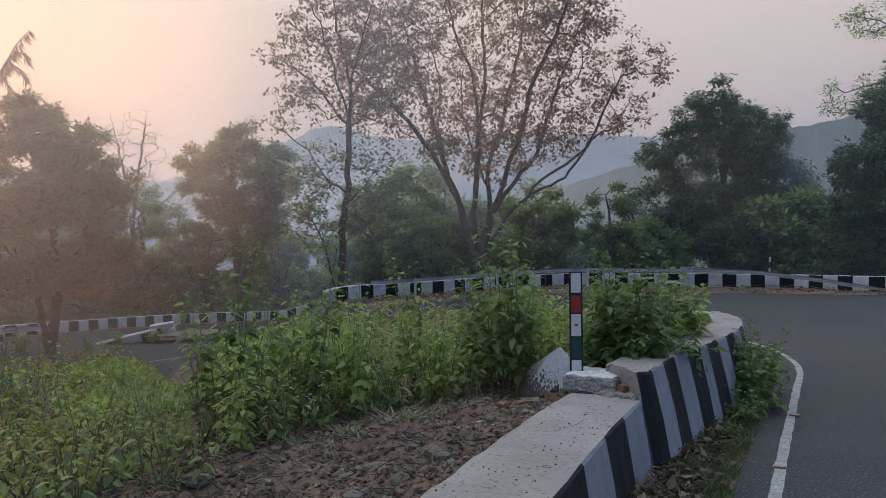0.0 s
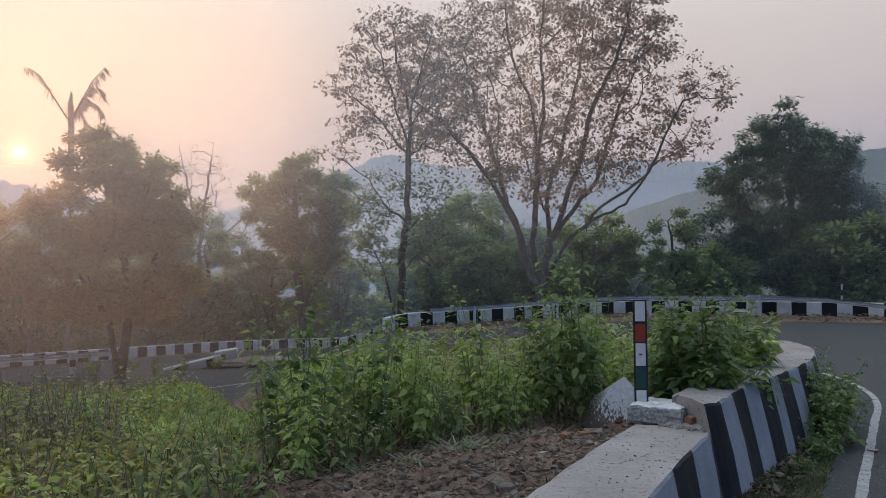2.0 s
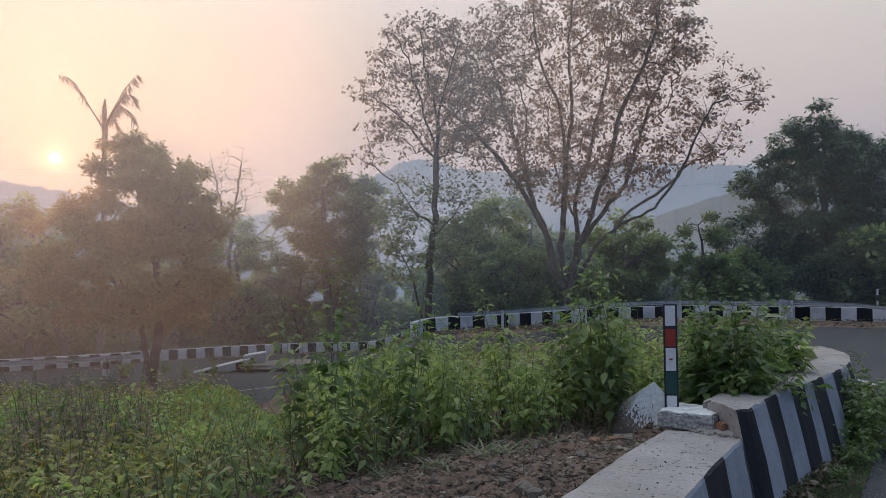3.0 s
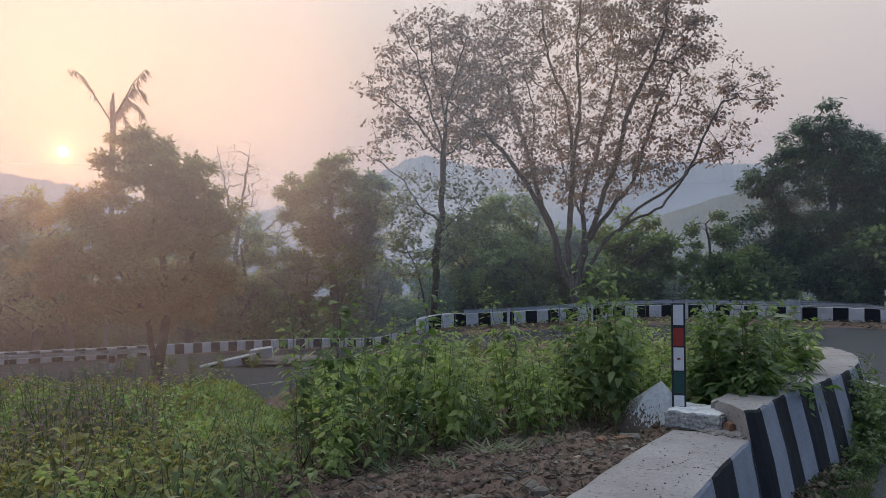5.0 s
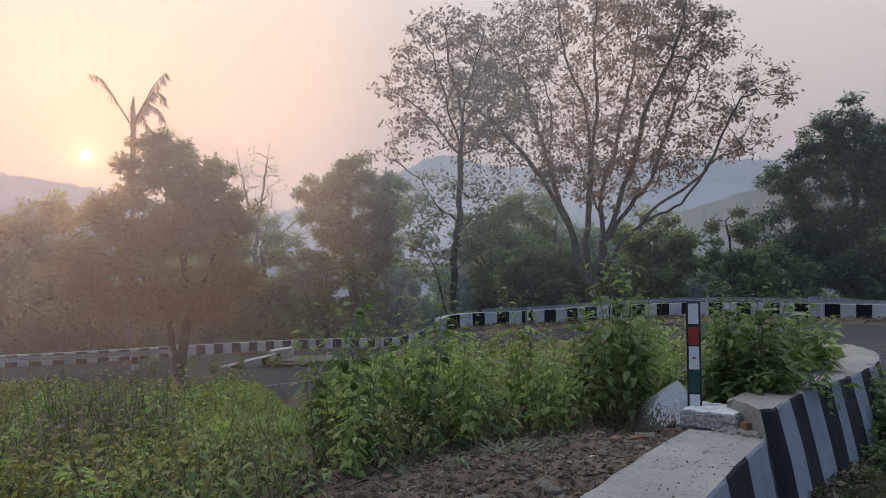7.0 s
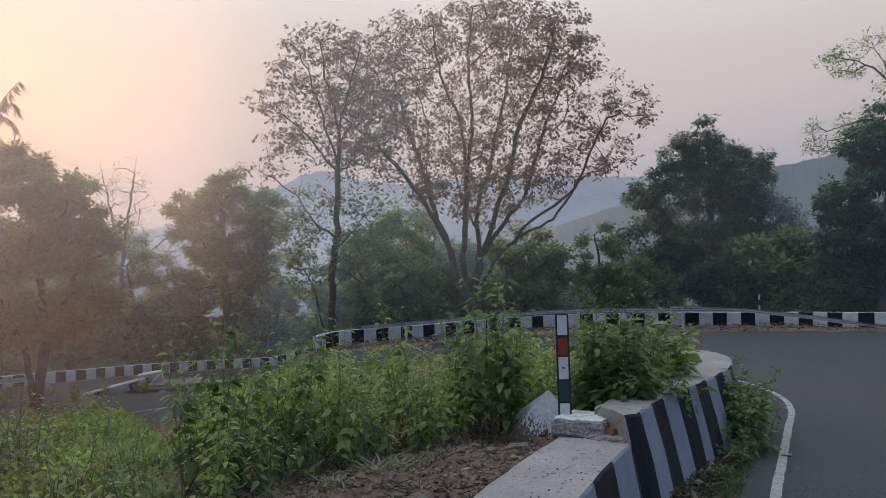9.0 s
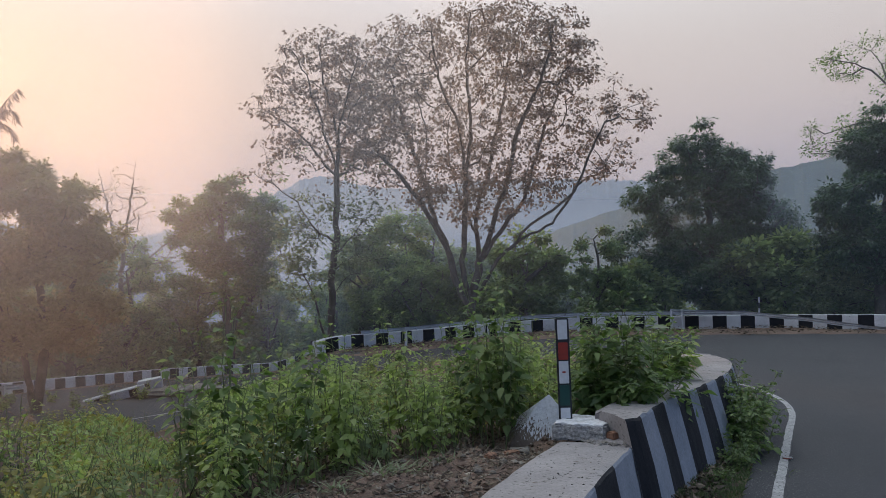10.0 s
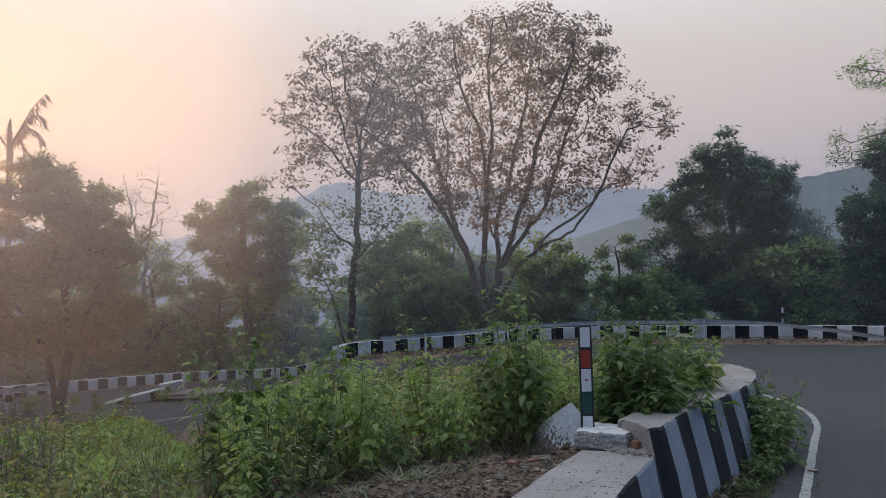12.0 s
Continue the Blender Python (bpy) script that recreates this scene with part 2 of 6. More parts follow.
# ---- the lie of the land: a hairpin bend that drops to the west ----
EDGE_LINE = resample([(-7.6, -16), (-2.6, -5), (-0.2, 0), (2.3, 5.3), (4.15, 9.1), (5.1, 11.1), (5.55, 12.8), (5.6, 14.6), (5.0, 16.6), (3.4, 18.6),
                  (0.6, 20.6), (-3.5, 22.9), (-8, 25.4), (-13, 27.2), (-20, 27.6), (-30, 25.5), (-48, 20)], 0.6)
EDGE_WAY = np.gradient(EDGE_LINE, axis=0)
EDGE_WAY /= np.linalg.norm(EDGE_WAY, axis=1)[:, None]
INNER = EDGE_LINE + 0.32 * np.stack([-EDGE_WAY[:, 1], EDGE_WAY[:, 0]], 1)      # the asphalt's inner edge
OUTER = resample([(2, -20), (5.5, -8), (8.5, 0), (12.5, 8), (17, 16), (20.5, 23), (20.5, 29), (15.2, 32.2), (12.1, 33.2), (6.9, 34.8), (1.8, 35.0),
                  (-1.6, 33.6), (-3.9, 32.2), (-6, 33.5), (-6.2, 40), (-7.2, 50), (-10.2, 51), (-15.9, 48.6), (-20.3, 44.6), (-24.8, 39.8), (-30, 36.2), (-50, 28)], 0.6)
WALL_LINE = resample([(-6.6, -13), (-2.25, -2.75), (0.45, 4.2), (1.25, 5.95), (1.8, 6.85), (2.5, 7.98), (3.25, 9.3), (3.72, 10.6), (3.9, 12), (3.65, 13.7), (2.8, 15.1)], 0.3)
ROAD_POLY = np.vstack([INNER, OUTER[::-1]])


def road_z(x, y):
    return -(0.45 * smooth01((8.0 - x) / 12.0) + 2.55 * smooth01((-3.5 - x) / 7.5)) * smooth01((y - 13.0) / 9.0)


def land_z(x, y):
    x, y = np.asarray(x, float), np.asarray(y, float)
    zr = road_z(x, y)
    on = inside(x, y, ROAD_POLY)
    di, do, dw = line_distance(x, y, INNER), line_distance(x, y, OUTER), line_distance(x, y, WALL_LINE)
    soft = np.log1p(np.exp(np.clip((dw - 1.5) * 2.0, -30, 30))) / 2.0
    hill = 0.50 - 0.19 * soft + 0.05 * lumps(x, y, 1.1, 3) + 0.10 * lumps(x, y, 4.0, 4)
    swale = np.exp(-((np.degrees(np.arctan2(x, np.maximum(y, 0.1))) + 18.3) / 2.3) ** 2) * smooth01((np.hypot(x, y) - 7) / 7)
    hill = hill - 1.0 * swale
    bare = smooth01((2.6 - dw) / 0.8) * smooth01((9.0 - y) / 2.0) * smooth01((dw - 0.35) / 0.25)
    hill = hill + bare * (0.045 * lumps(x, y, 0.62, 21) + 0.026 * lumps(x, y, 0.27, 22))
    hill = np.maximum(hill, -3.1 + 0.1 * lumps(x, y, 3, 8))
    verge = zr + 0.10 * smooth01(di / 0.7)
    w_in = smooth01((di - 0.85) / 0.35)
    inner = verge * (1 - w_in) + hill * w_in
    far = np.hypot(x, y - 20)
    drop = 0.36 * np.maximum(do - 2.2, 0)
    drop = 46 * (1 - np.exp(-drop / 46)) * smooth01((y + 10) / 30)
    outer = zr + 0.06 * smooth01(do / 0.8) - drop + np.minimum(do, 8) * 0.05 * lumps(x, y, 7, 6) + 2.0 * smooth01((far - 90) / 120) * lumps(x, y, 60, 9)
    z = np.where(di < do, inner, outer)
    z = np.where(on, zr - 0.05, z)
    return z


def axis(spans):
    out = [spans[0][0]]
    for lo, hi, step in spans:
        n = max(1, int(round((hi - lo) / step)))
        out += list(np.linspace(lo, hi, n + 1)[1:])
    return np.array(out)


def grid_faces(nx, ny):
    i, j = np.meshgrid(np.arange(nx - 1), np.arange(ny - 1), indexing="ij")
    a = (i * ny + j).ravel()
    return np.stack([a, a + ny, a + ny + 1, a + 1], 1)


def build_ground():
    xs = axis([(-3000, -400, 200), (-400, -80, 20), (-80, -34, 2.5), (-34, -6, 0.5), (-6, -3, 0.16), (-3, 2.4, 0.055), (2.4, 4.5, 0.12), (4.5, 24, 0.6), (24, 80, 3), (80, 400, 20), (400, 3000, 200)])
    ys = axis([(-1500, -200, 130), (-200, -16, 8), (-16, 1.5, 0.7), (1.5, 3, 0.12), (3, 7.4, 0.055), (7.4, 10, 0.12), (10, 54, 0.5), (54, 120, 2.5), (120, 500, 19), (500, 3600, 155)])
    x, y = np.meshgrid(xs, ys, indexing="ij")
    z = land_z(x, y)
    me = mesh_from("ground", np.stack([x.ravel(), y.ravel(), z.ravel()], 1).tolist(), grid_faces(len(xs), len(ys)).tolist(), M_SOIL, True)
    tagged(put("ground", me), "brown stony soil of the hillside, littered and sloping to the valley", "ground", kind="structure")


def build_road():
    n = 150
    a = np.array([np.interp(np.linspace(0, 1, n), np.linspace(0, 1, len(INNER)), INNER[:, k]) for k in (0, 1)]).T
    b = np.array([np.interp(np.linspace(0, 1, n), np.linspace(0, 1, len(OUTER)), OUTER[:, k]) for k in (0, 1)]).T
    verts, m = [], 25
    for i in range(n):
        for j in range(m):
            p = a[i] + (b[i] - a[i]) * j / (m - 1)
            verts.append((p[0], p[1], float(road_z(p[0], p[1]))))
    me = mesh_from("road", verts, grid_faces(n, m).tolist(), M_ASPHALT, True)
    tagged(put("road", me), "worn dark grey asphalt of the hairpin bend", "road", kind="structure")


def ribbon(line, width, lift, mat, name, label, step=0.3, jag=0.0, seed=0):
    """A painted strip on the road along a line."""
    r = np.random.RandomState(seed)
    p = resample(line, step)
    t = np.gradient(p, axis=0)
    t /= np.linalg.norm(t, axis=1)[:, None]
    nrm = np.stack([-t[:, 1], t[:, 0]], 1)
    verts = []
    for k in range(len(p)):
        for s in (-0.5, 0.5):
            q = p[k] + nrm[k] * (s * width + jag * (r.rand() - 0.5))
            verts.append((q[0], q[1], float(road_z(q[0], q[1])) + lift))
    me = mesh_from(name, verts, grid_faces(len(p), 2).tolist(), mat)
    return tagged(put(name, me), label, "road marking", kind="structure")


build_ground()
build_road()
ribbon(EDGE_LINE[20:62] - np.array([0.055, 0.0]), 0.085, 0.006, M_LINE, "edge_line", "chipped white edge line painted on the asphalt", 0.12, 0.009)
ribbon([(-12.4, 32.2), (-11.4, 33.7), (-10.2, 35.4)], 0.15, 0.02, M_LINE, "centre_dash", "white centre dash on the lower road", 0.2, 0.01)

VERGE = OUTER[(OUTER[:, 0] > -4.5) & (OUTER[:, 0] < 21) & (OUTER[:, 1] > 27)]
tagged(ribbon(VERGE - np.array([0.0, 1.5]), 3.9, 0.012, M_SOIL, "dirt_verge", "strip of brown dirt between asphalt and outer parapet", 0.5, 0.7, 4), category="verge")


# ---- parapets ----
def profile_wall(name, line, stripe, top, base, width, batter, label, mat_top, start_black=True, z_of=None, cap=0.03, seed=0, white=None, skew=0.0):
    """A battered concrete parapet along its outer top edge; painted black and white blocks, one object each."""
    r = np.random.RandomState(seed)
    thing = empty(name)
    tagged(thing, label, "parapet wall", kind="structure")
    fine = resample(line, 0.05)
    arc = np.r_[0, np.cumsum(np.linalg.norm(np.diff(fine, axis=0), axis=1))]
    marks = [0.0]
    sizes = list(stripe) if isinstance(stripe, (list, tuple)) else [stripe]
    while marks[-1] < arc[-1] - 0.02:
        marks.append(min(arc[-1], marks[-1] + sizes[min(len(marks) - 1, len(sizes) - 1)]))
    at = np.unique(np.concatenate([np.linspace(a, b, 5) for a, b in zip(marks[:-1], marks[1:])]).round(5))
    p = np.array([np.interp(at, arc, fine[:, k]) for k in (0, 1)]).T
    t = np.gradient(p, axis=0)
    t /= np.linalg.norm(t, axis=1)[:, None]
    out = np.stack([t[:, 1], -t[:, 0]], 1)
    ground = np.array([z_of(*q) for q in p]) if z_of else np.zeros(len(p))

    def section(k):
        o, g, q = out[k], ground[k], p[k]
        prof = [(batter, base), (batter * 0.55, base + (top - base) * 0.5), (0.006, top - 0.022), (-0.008, top - 0.004), (-0.05, top),
                (-width * 0.5, top + 0.006), (-width + 0.05, top), (-width, top - 0.03), (-width - 0.02, base - 0.35)]
        lag = skew * max(0.0, 1 - at[k] / 0.8)      # the end is cut at a slant
        return [(q[0] + o[0] * a + t[k][0] * lag * max(0.0, -a) / width, q[1] + o[1] * a + t[k][1] * lag * max(0.0, -a) / width, g + b) for a, b in prof]

    rough = 0.008
    wob = r.normal(0, 0.003, (len(p), 2))
    secs = [[(x + rough * (r.rand() - 0.5), y + rough * (r.rand() - 0.5), z + wob[k][1] + rough * (r.rand() - 0.5)) for x, y, z in section(k)] for k in range(len(p))]
    m = len(secs[0])
    # top and back in one piece, the striped face in blocks
    verts = [v for s in secs for v in s[3:]]
    faces = grid_faces(len(secs), m - 3).tolist()
    faces = [f[::-1] for f in faces]
    for k in (0, len(secs) - 1):
        base_i = len(verts)
        verts += list(secs[k])
        faces.append(list(range(base_i, base_i + m)))
    put("coping", mesh_from("coping", verts, faces, mat_top), thing, "pale weathered whitewashed concrete top")
    black = start_black
    for k in range(0, len(secs) - 1, 4):
        e = min(k + 4, len(secs) - 1)
        vs, n = [v for s in secs[k:e + 1] for v in s[:4]], e - k + 1
        fs = [f[::-1] for f in grid_faces(n, 4).tolist()]
        put("painted_block", mesh_from("painted_block", vs, fs, M_BLACK if black else (white or M_WHITE)), thing,
            "black painted stripe" if black else "white painted stripe")
        black = not black
    return thing


NEAR_A = [(-6.3, -13.2), (-2.0, -2.9), (0.725, 4.085), (1.492, 5.858)]
NEAR_LEN = float(np.linalg.norm(np.diff(resample(NEAR_A, 0.05), axis=0), axis=1).sum())
NEAR_B = [(1.44, 5.83), (1.605, 6.01), (2.0, 6.75), (2.73, 7.87), (3.5, 9.2), (3.98, 10.5), (4.1, 11.6)]
profile_wall("parapet_near", NEAR_A, [0.30 + (NEAR_LEN - 1.93 - 0.30) % 1.28] + [0.64] * int((NEAR_LEN - 1.93 - 0.30) // 1.28 * 2) + [0.66, 0.61, 0.66], 0.58, 0.04, 0.60, 0.095,
             "low battered roadside parapet striped black and white", M_CONCRETE, True, seed=1)
profile_wall("parapet_raised", NEAR_B, [0.22, 0.41, 0.42, 0.40, 0.38, 0.26, 0.42], 0.78, 0.04, 0.42, 0.17, "raised stretch of striped parapet half hidden by weeds", M_CONCRETE, True, seed=2, skew=0.23)
UPPER = [(24, 27.5), (20, 29.6), (17, 31.3), (14.9, 33.2), (12.15, 34.1), (6.9, 35.8), (1.8, 36.0), (0.74, 35.4), (-1.6, 34.5), (-3.8, 33.0), (-4.75, 32.3)]
LOWER = [(-6.5, 52.2), (-10.2, 51.7), (-15.9, 49.3), (-20.3, 45.2), (-24.8, 40.1), (-30, 35.6), (-42, 28.0)]
profile_wall("parapet_upper", UPPER[::-1], [0.35] + [0.61] * 6 + [0.528] * 14 + [0.575], 0.61, -0.1, 0.45, 0.05, "striped black and white parapet round the outside of the bend", M_WHITE_LIT, False, road_z, seed=3, white=M_WHITE_LIT)
profile_wall("parapet_lower", LOWER[::-1], [0.30, 0.56], 0.61, -0.1, 0.45, 0.05, "striped black and white parapet along the lower road", M_WHITE_LIT, True, road_z, seed=4, white=M_WHITE_LIT)


# ---- trees ----
def tube(points, radii, sides, verts, faces):
    """A tapering limb along the points, added to the lists."""
    p = np.array(points, float)
    t = np.gradient(p, axis=0)
    t /= np.linalg.norm(t, axis=1)[:, None] + 1e-9
    ref = np.array([1.0, 0, 0]) if abs(t[0][0]) < 0.8 else np.array([0, 1.0, 0])
    ang = np.arange(sides) * 2 * math.pi / sides
    start = len(verts)
    u = np.cross(t[0], ref)
    for k in range(len(p)):
        u = u - t[k] * np.dot(u, t[k])
        u /= np.linalg.norm(u) + 1e-9
        v = np.cross(t[k], u)
        for a in ang:
            verts.append(p[k] + radii[k] * (math.cos(a) * u + math.sin(a) * v))
    for k in range(len(p) - 1):
        for j in range(sides):
            a, b = start + k * sides + j, start + k * sides + (j + 1) % sides
            faces.append((a, b, b + sides, a + sides))
    verts.append(p[-1] + t[-1] * radii[-1])
    tip = len(verts) - 1
    for j in range(sides):
        faces.append((start + (len(p) - 1) * sides + j, start + (len(p) - 1) * sides + (j + 1) % sides, tip))


def grow(stems, goals, r, tip=0.012, power=0.5, step=0.45, wander=0.10, climb=0.8):
    """Limbs that reach from the stems to the goal points. Returns nodes, parents and radii."""
    pos, par = [], []
    joined = {}
    for stem in stems:
        line = resample(stem, step)
        line[1:-1] += r.normal(0, 0.035, (len(line) - 2, 3))
        key = tuple(np.round(stem[0], 2))
        prev = joined.get(key, -1)
        if prev < 0 and pos:      # a limb that leaves an earlier stem
            gap = np.linalg.norm(np.array(pos) - np.array(stem[0]), axis=1)
            prev = int(np.argmin(gap)) if gap.min() < 0.7 else -1
        for k, q in enumerate(line):
            if k == 0 and prev >= 0:
                continue
            pos.append(q)
            par.append(prev)
            prev = len(pos) - 1
            if k == 0:
                joined[key] = prev
    goals = np.array(goals)
    cap = len(pos) + len(goals) * 40
    arr = np.zeros((cap, 3))
    n = len(pos)
    arr[:n] = pos
    dist = np.array([np.min(np.linalg.norm(arr[:n] - g, axis=1)) for g in goals])
    ends = []
    for gi in np.argsort(dist):
        g = goals[gi]
        d = np.linalg.norm(arr[:n] - g, axis=1)
        cost = d + climb * np.maximum(0, arr[:n, 2] - g[2] + 0.35 * d)
        k = int(np.argmin(cost))
        a = arr[k].copy()
        span = d[k]
        if span < 0.05:
            continue
        up = a - arr[par[k]] if par[k] >= 0 else np.array([0, 0, 1.0])
        up = up / (np.linalg.norm(up) + 1e-9)
        m = max(1, min(30, int(span / step)))
        ctrl = a + (up * 0.6 + np.array([0, 0, 0.25])) * span * 0.42
        prev = k
        for s in range(1, m + 1):
            t = s / m
            q = (1 - t) ** 2 * a + 2 * t * (1 - t) * ctrl + t * t * g
            if s < m:
                q = q + r.normal(0, wander * min(1, span) * 0.35, 3)
            if n >= cap:
                break
            arr[n] = q
            par.append(prev)
            prev = n
            n += 1
        ends.append(prev)
    count = np.zeros(n)
    count[ends] = 1
    kids = [[] for _ in range(n)]
    for k in range(n - 1, -1, -1):
        if par[k] >= 0:
            kids[par[k]].append(k)
    order = np.argsort([-k for k in range(n)])
    for k in order:
        count[k] = max(count[k], 0.6)
        if par[k] >= 0:
            count[par[k]] += count[k] if not (len(kids[par[k]]) == 0) else 0
    rad = tip * count ** power
    return arr[:n], par, rad, kids


def wood_mesh(name, pos, par, rad, kids, mat, flare=1.3, least=0.0):
    verts, faces = [], []
    roots = [k for k in range(len(pos)) if par[k] < 0]
    todo = [(k, None) for k in roots]
    while todo:
        k, origin = todo.pop()
        chain, rr = [], []
        if origin is not None:
            chain.append(pos[origin])
            rr.append(min(rad[k] * 1.15, rad[origin]))
        c = k
        while True:
            chain.append(pos[c])
            rr.append(rad[c])
            if not kids[c]:
                break
            best = max(kids[c], key=lambda q: rad[q])
            for q in kids[c]:
                if q != best:
                    todo.append((q, c))
            c = best
        if len(chain) < 2 or max(rr) < least:
            continue
        if origin is None:
            rr[0] *= flare
        big = rr[0]
        tube(chain, rr, 10 if big > 0.12 else (6 if big > 0.04 else 3), verts, faces)
    return mesh_from(name, verts, faces, mat, True)


def leaf_arrays(base, ahead, side, length, width, fold, start):
    """Kite-shaped leaves, two triangles each."""
    n = len(base)
    up = np.cross(ahead, side)
    mid = base + ahead * (length * 0.42)[:, None]
    tip = base + ahead * length[:, None] - up * (length * 0.10)[:, None]
    l_ = mid + side * width[:, None] + up * (fold * width)[:, None]
    r_ = mid - side * width[:, None] + up * (fold * width)[:, None]
    verts = np.stack([base, r_, tip, l_], 1).reshape(-1, 3)
    i = start + np.arange(n) * 4
    faces = np.concatenate([np.stack([i, i + 1, i + 2], 1), np.stack([i, i + 2, i + 3], 1)])
    return verts, faces


def crown_mesh(name, centres, per, spread, length, width, r, mat, droop=0.3, flat=0.5):
    """Clusters of leaves round the twig ends."""
    n = len(centres) * per
    base = np.repeat(np.array(centres), per, axis=0)
    way = r.normal(0, 1, (n, 3))
    way[:, 2] = way[:, 2] * flat
    way /= np.linalg.norm(way, axis=1)[:, None]
    base = base + way * (spread * np.sqrt(r.rand(n)))[:, None]
    ahead = way + np.array([0, 0, -droop]) + r.normal(0, 0.25, (n, 3))
    ahead /= np.linalg.norm(ahead, axis=1)[:, None]
    side = np.cross(ahead, np.array([0, 0, 1.0]) + r.normal(0, 0.35, (n, 3)))
    side /= np.linalg.norm(side, axis=1)[:, None] + 1e-9
    ln = length * (0.65 + 0.7 * r.rand(n))
    v, f = leaf_arrays(base, ahead, side, ln, ln * width, 0.25, 0)
    me = bpy.data.meshes.new(name)
    me.vertices.add(len(v))
    me.vertices.foreach_set("co", v.ravel())
    me.loops.add(len(f) * 3)
    me.loops.foreach_set("vertex_index", f.ravel().astype(np.int32))
    me.polygons.add(len(f))
    me.polygons.foreach_set("loop_start", (np.arange(len(f)) * 3).astype(np.int32))
    me.materials.append(mat)
    me.update(calc_edges=True)
    me.validate()
    return me


def fill(blobs, count, r, shell=0.0, clump=0, tight=0.7):
    """Points in a union of ellipsoids (x, z, rx, rz[, y, ry]); shell pushes them outward, clump gathers them."""
    vol = np.array([b[2] * b[2] * b[3] for b in blobs]) ** 0.85
    out = []
    pick = r.choice(len(blobs), count, p=vol / vol.sum())
    for k in pick:
        b = blobs[k]
        d = r.normal(0, 1, 3)
        d /= np.linalg.norm(d)
        rr = (shell + (1 - shell) * r.rand()) ** (1 / 3)
        ry = b[5] if len(b) > 5 else 0.85 * b[2]
        oy = b[4] if len(b) > 4 else 0.0
        out.append((b[0] + d[0] * rr * b[2], oy + d[1] * rr * ry, b[1] + d[2] * rr * b[3]))
    out = np.array(out)
    if clump:
        seeds = out[r.choice(count, clump, replace=False)]
        near = seeds[np.argmin(((out[:, None] - seeds[None]) ** 2).sum(2), axis=1)]
        out = near + (out - near) * tight
    return out


def lobed(blobs, count, small, large, r):
    """Rounded lobes of foliage seated on the surface of the given ellipsoids, with a thin core left inside."""
    vol = np.array([b[2] * b[3] for b in blobs])
    out = [(b[0], b[1], b[2] * 0.76, b[3] * 0.76, *b[4:]) for b in blobs]
    for k in r.choice(len(blobs), count, p=vol / vol.sum()):
        b = blobs[k]
        d = r.normal(0, 1, 3)
        d[2] = abs(d[2]) * 0.9 - 0.25
        d /= np.linalg.norm(d)
        s = r.uniform(small, large)
        ry = b[5] if len(b) > 5 else 0.85 * b[2]
        oy = b[4] if len(b) > 4 else 0.0
        out.append((b[0] + d[0] * (b[2] - 0.55 * s), b[1] + d[2] * (b[3] - 0.45 * s), s, s * 0.72, oy + d[1] * (ry - 0.5 * s), s))
    return out


def tree(label, ref, stems, blobs, goals, per, spread, length, width, leafmat, barkmat, seed, tip=0.012, power=0.5, shell=0.1, clump=0,
         droop=0.3, leafy=1.0, root_z=None, category="tree", name="tree", step=0.45, climb=0.8, group="", tight=0.7, size=1.0, second=None, lobes=None):
    """A tree whose stems and crown are given in metres (times size) from the point ref on its trunk."""
    stems = [[tuple(size * c for c in p) for p in st] for st in stems]
    blobs = [tuple(size * c for c in b) for b in blobs]
    spread, length, tip = spread * size, length * size, tip * size
    r = np.random.RandomState(seed)
    x, y, z = ref
    foot = (float(land_z(x, y)) if root_z is None else root_z) - z
    thing = empty(name, pose(x, y, z + foot))
    tagged(thing, label, category, group)
    lines = []
    for st in stems:
        pts = [(p[0], p[2] if len(p) > 2 else 0.0, p[1] - foot) for p in st]
        if st[0] == (0, 0):
            pts[0] = (0, 0, -foot)
            pts = [(0.0, 0.0, -0.15)] + (pts if foot < -0.4 else pts[1:])
        lines.append(pts)
    if lobes:
        blobs = lobed(blobs, *lobes, r)
    g = fill(blobs, goals, r, shell, clump, tight)
    g[:, 2] -= foot
    g = g[g[:, 2] > 0.4]
    pos, par, rad, kids = grow(lines, g, r, tip, power, step, climb=climb)
    put("trunk", wood_mesh("trunk", pos, par, rad, kids, barkmat), thing, "bark-covered trunk and branching limbs")
    if leafy > 0:
        c = g if leafy >= 1 else g[r.rand(len(g)) < leafy]
        if second:      # another kind of leaf above a height
            split, mat2, per2, spread2, length2, width2, droop2 = second
            above = c[:, 2] + foot + r.normal(0, 0.5, len(c)) > split
            put("upper_crown", crown_mesh("upper_crown", c[above], per2, spread2, length2, width2, r, mat2, droop2), thing, "dry brown upper crown")
            c = c[~above]
        put("crown", crown_mesh("crown", c, per, spread, length, width, r, leafmat, droop), thing, "leafy crown with gaps")
    return thing


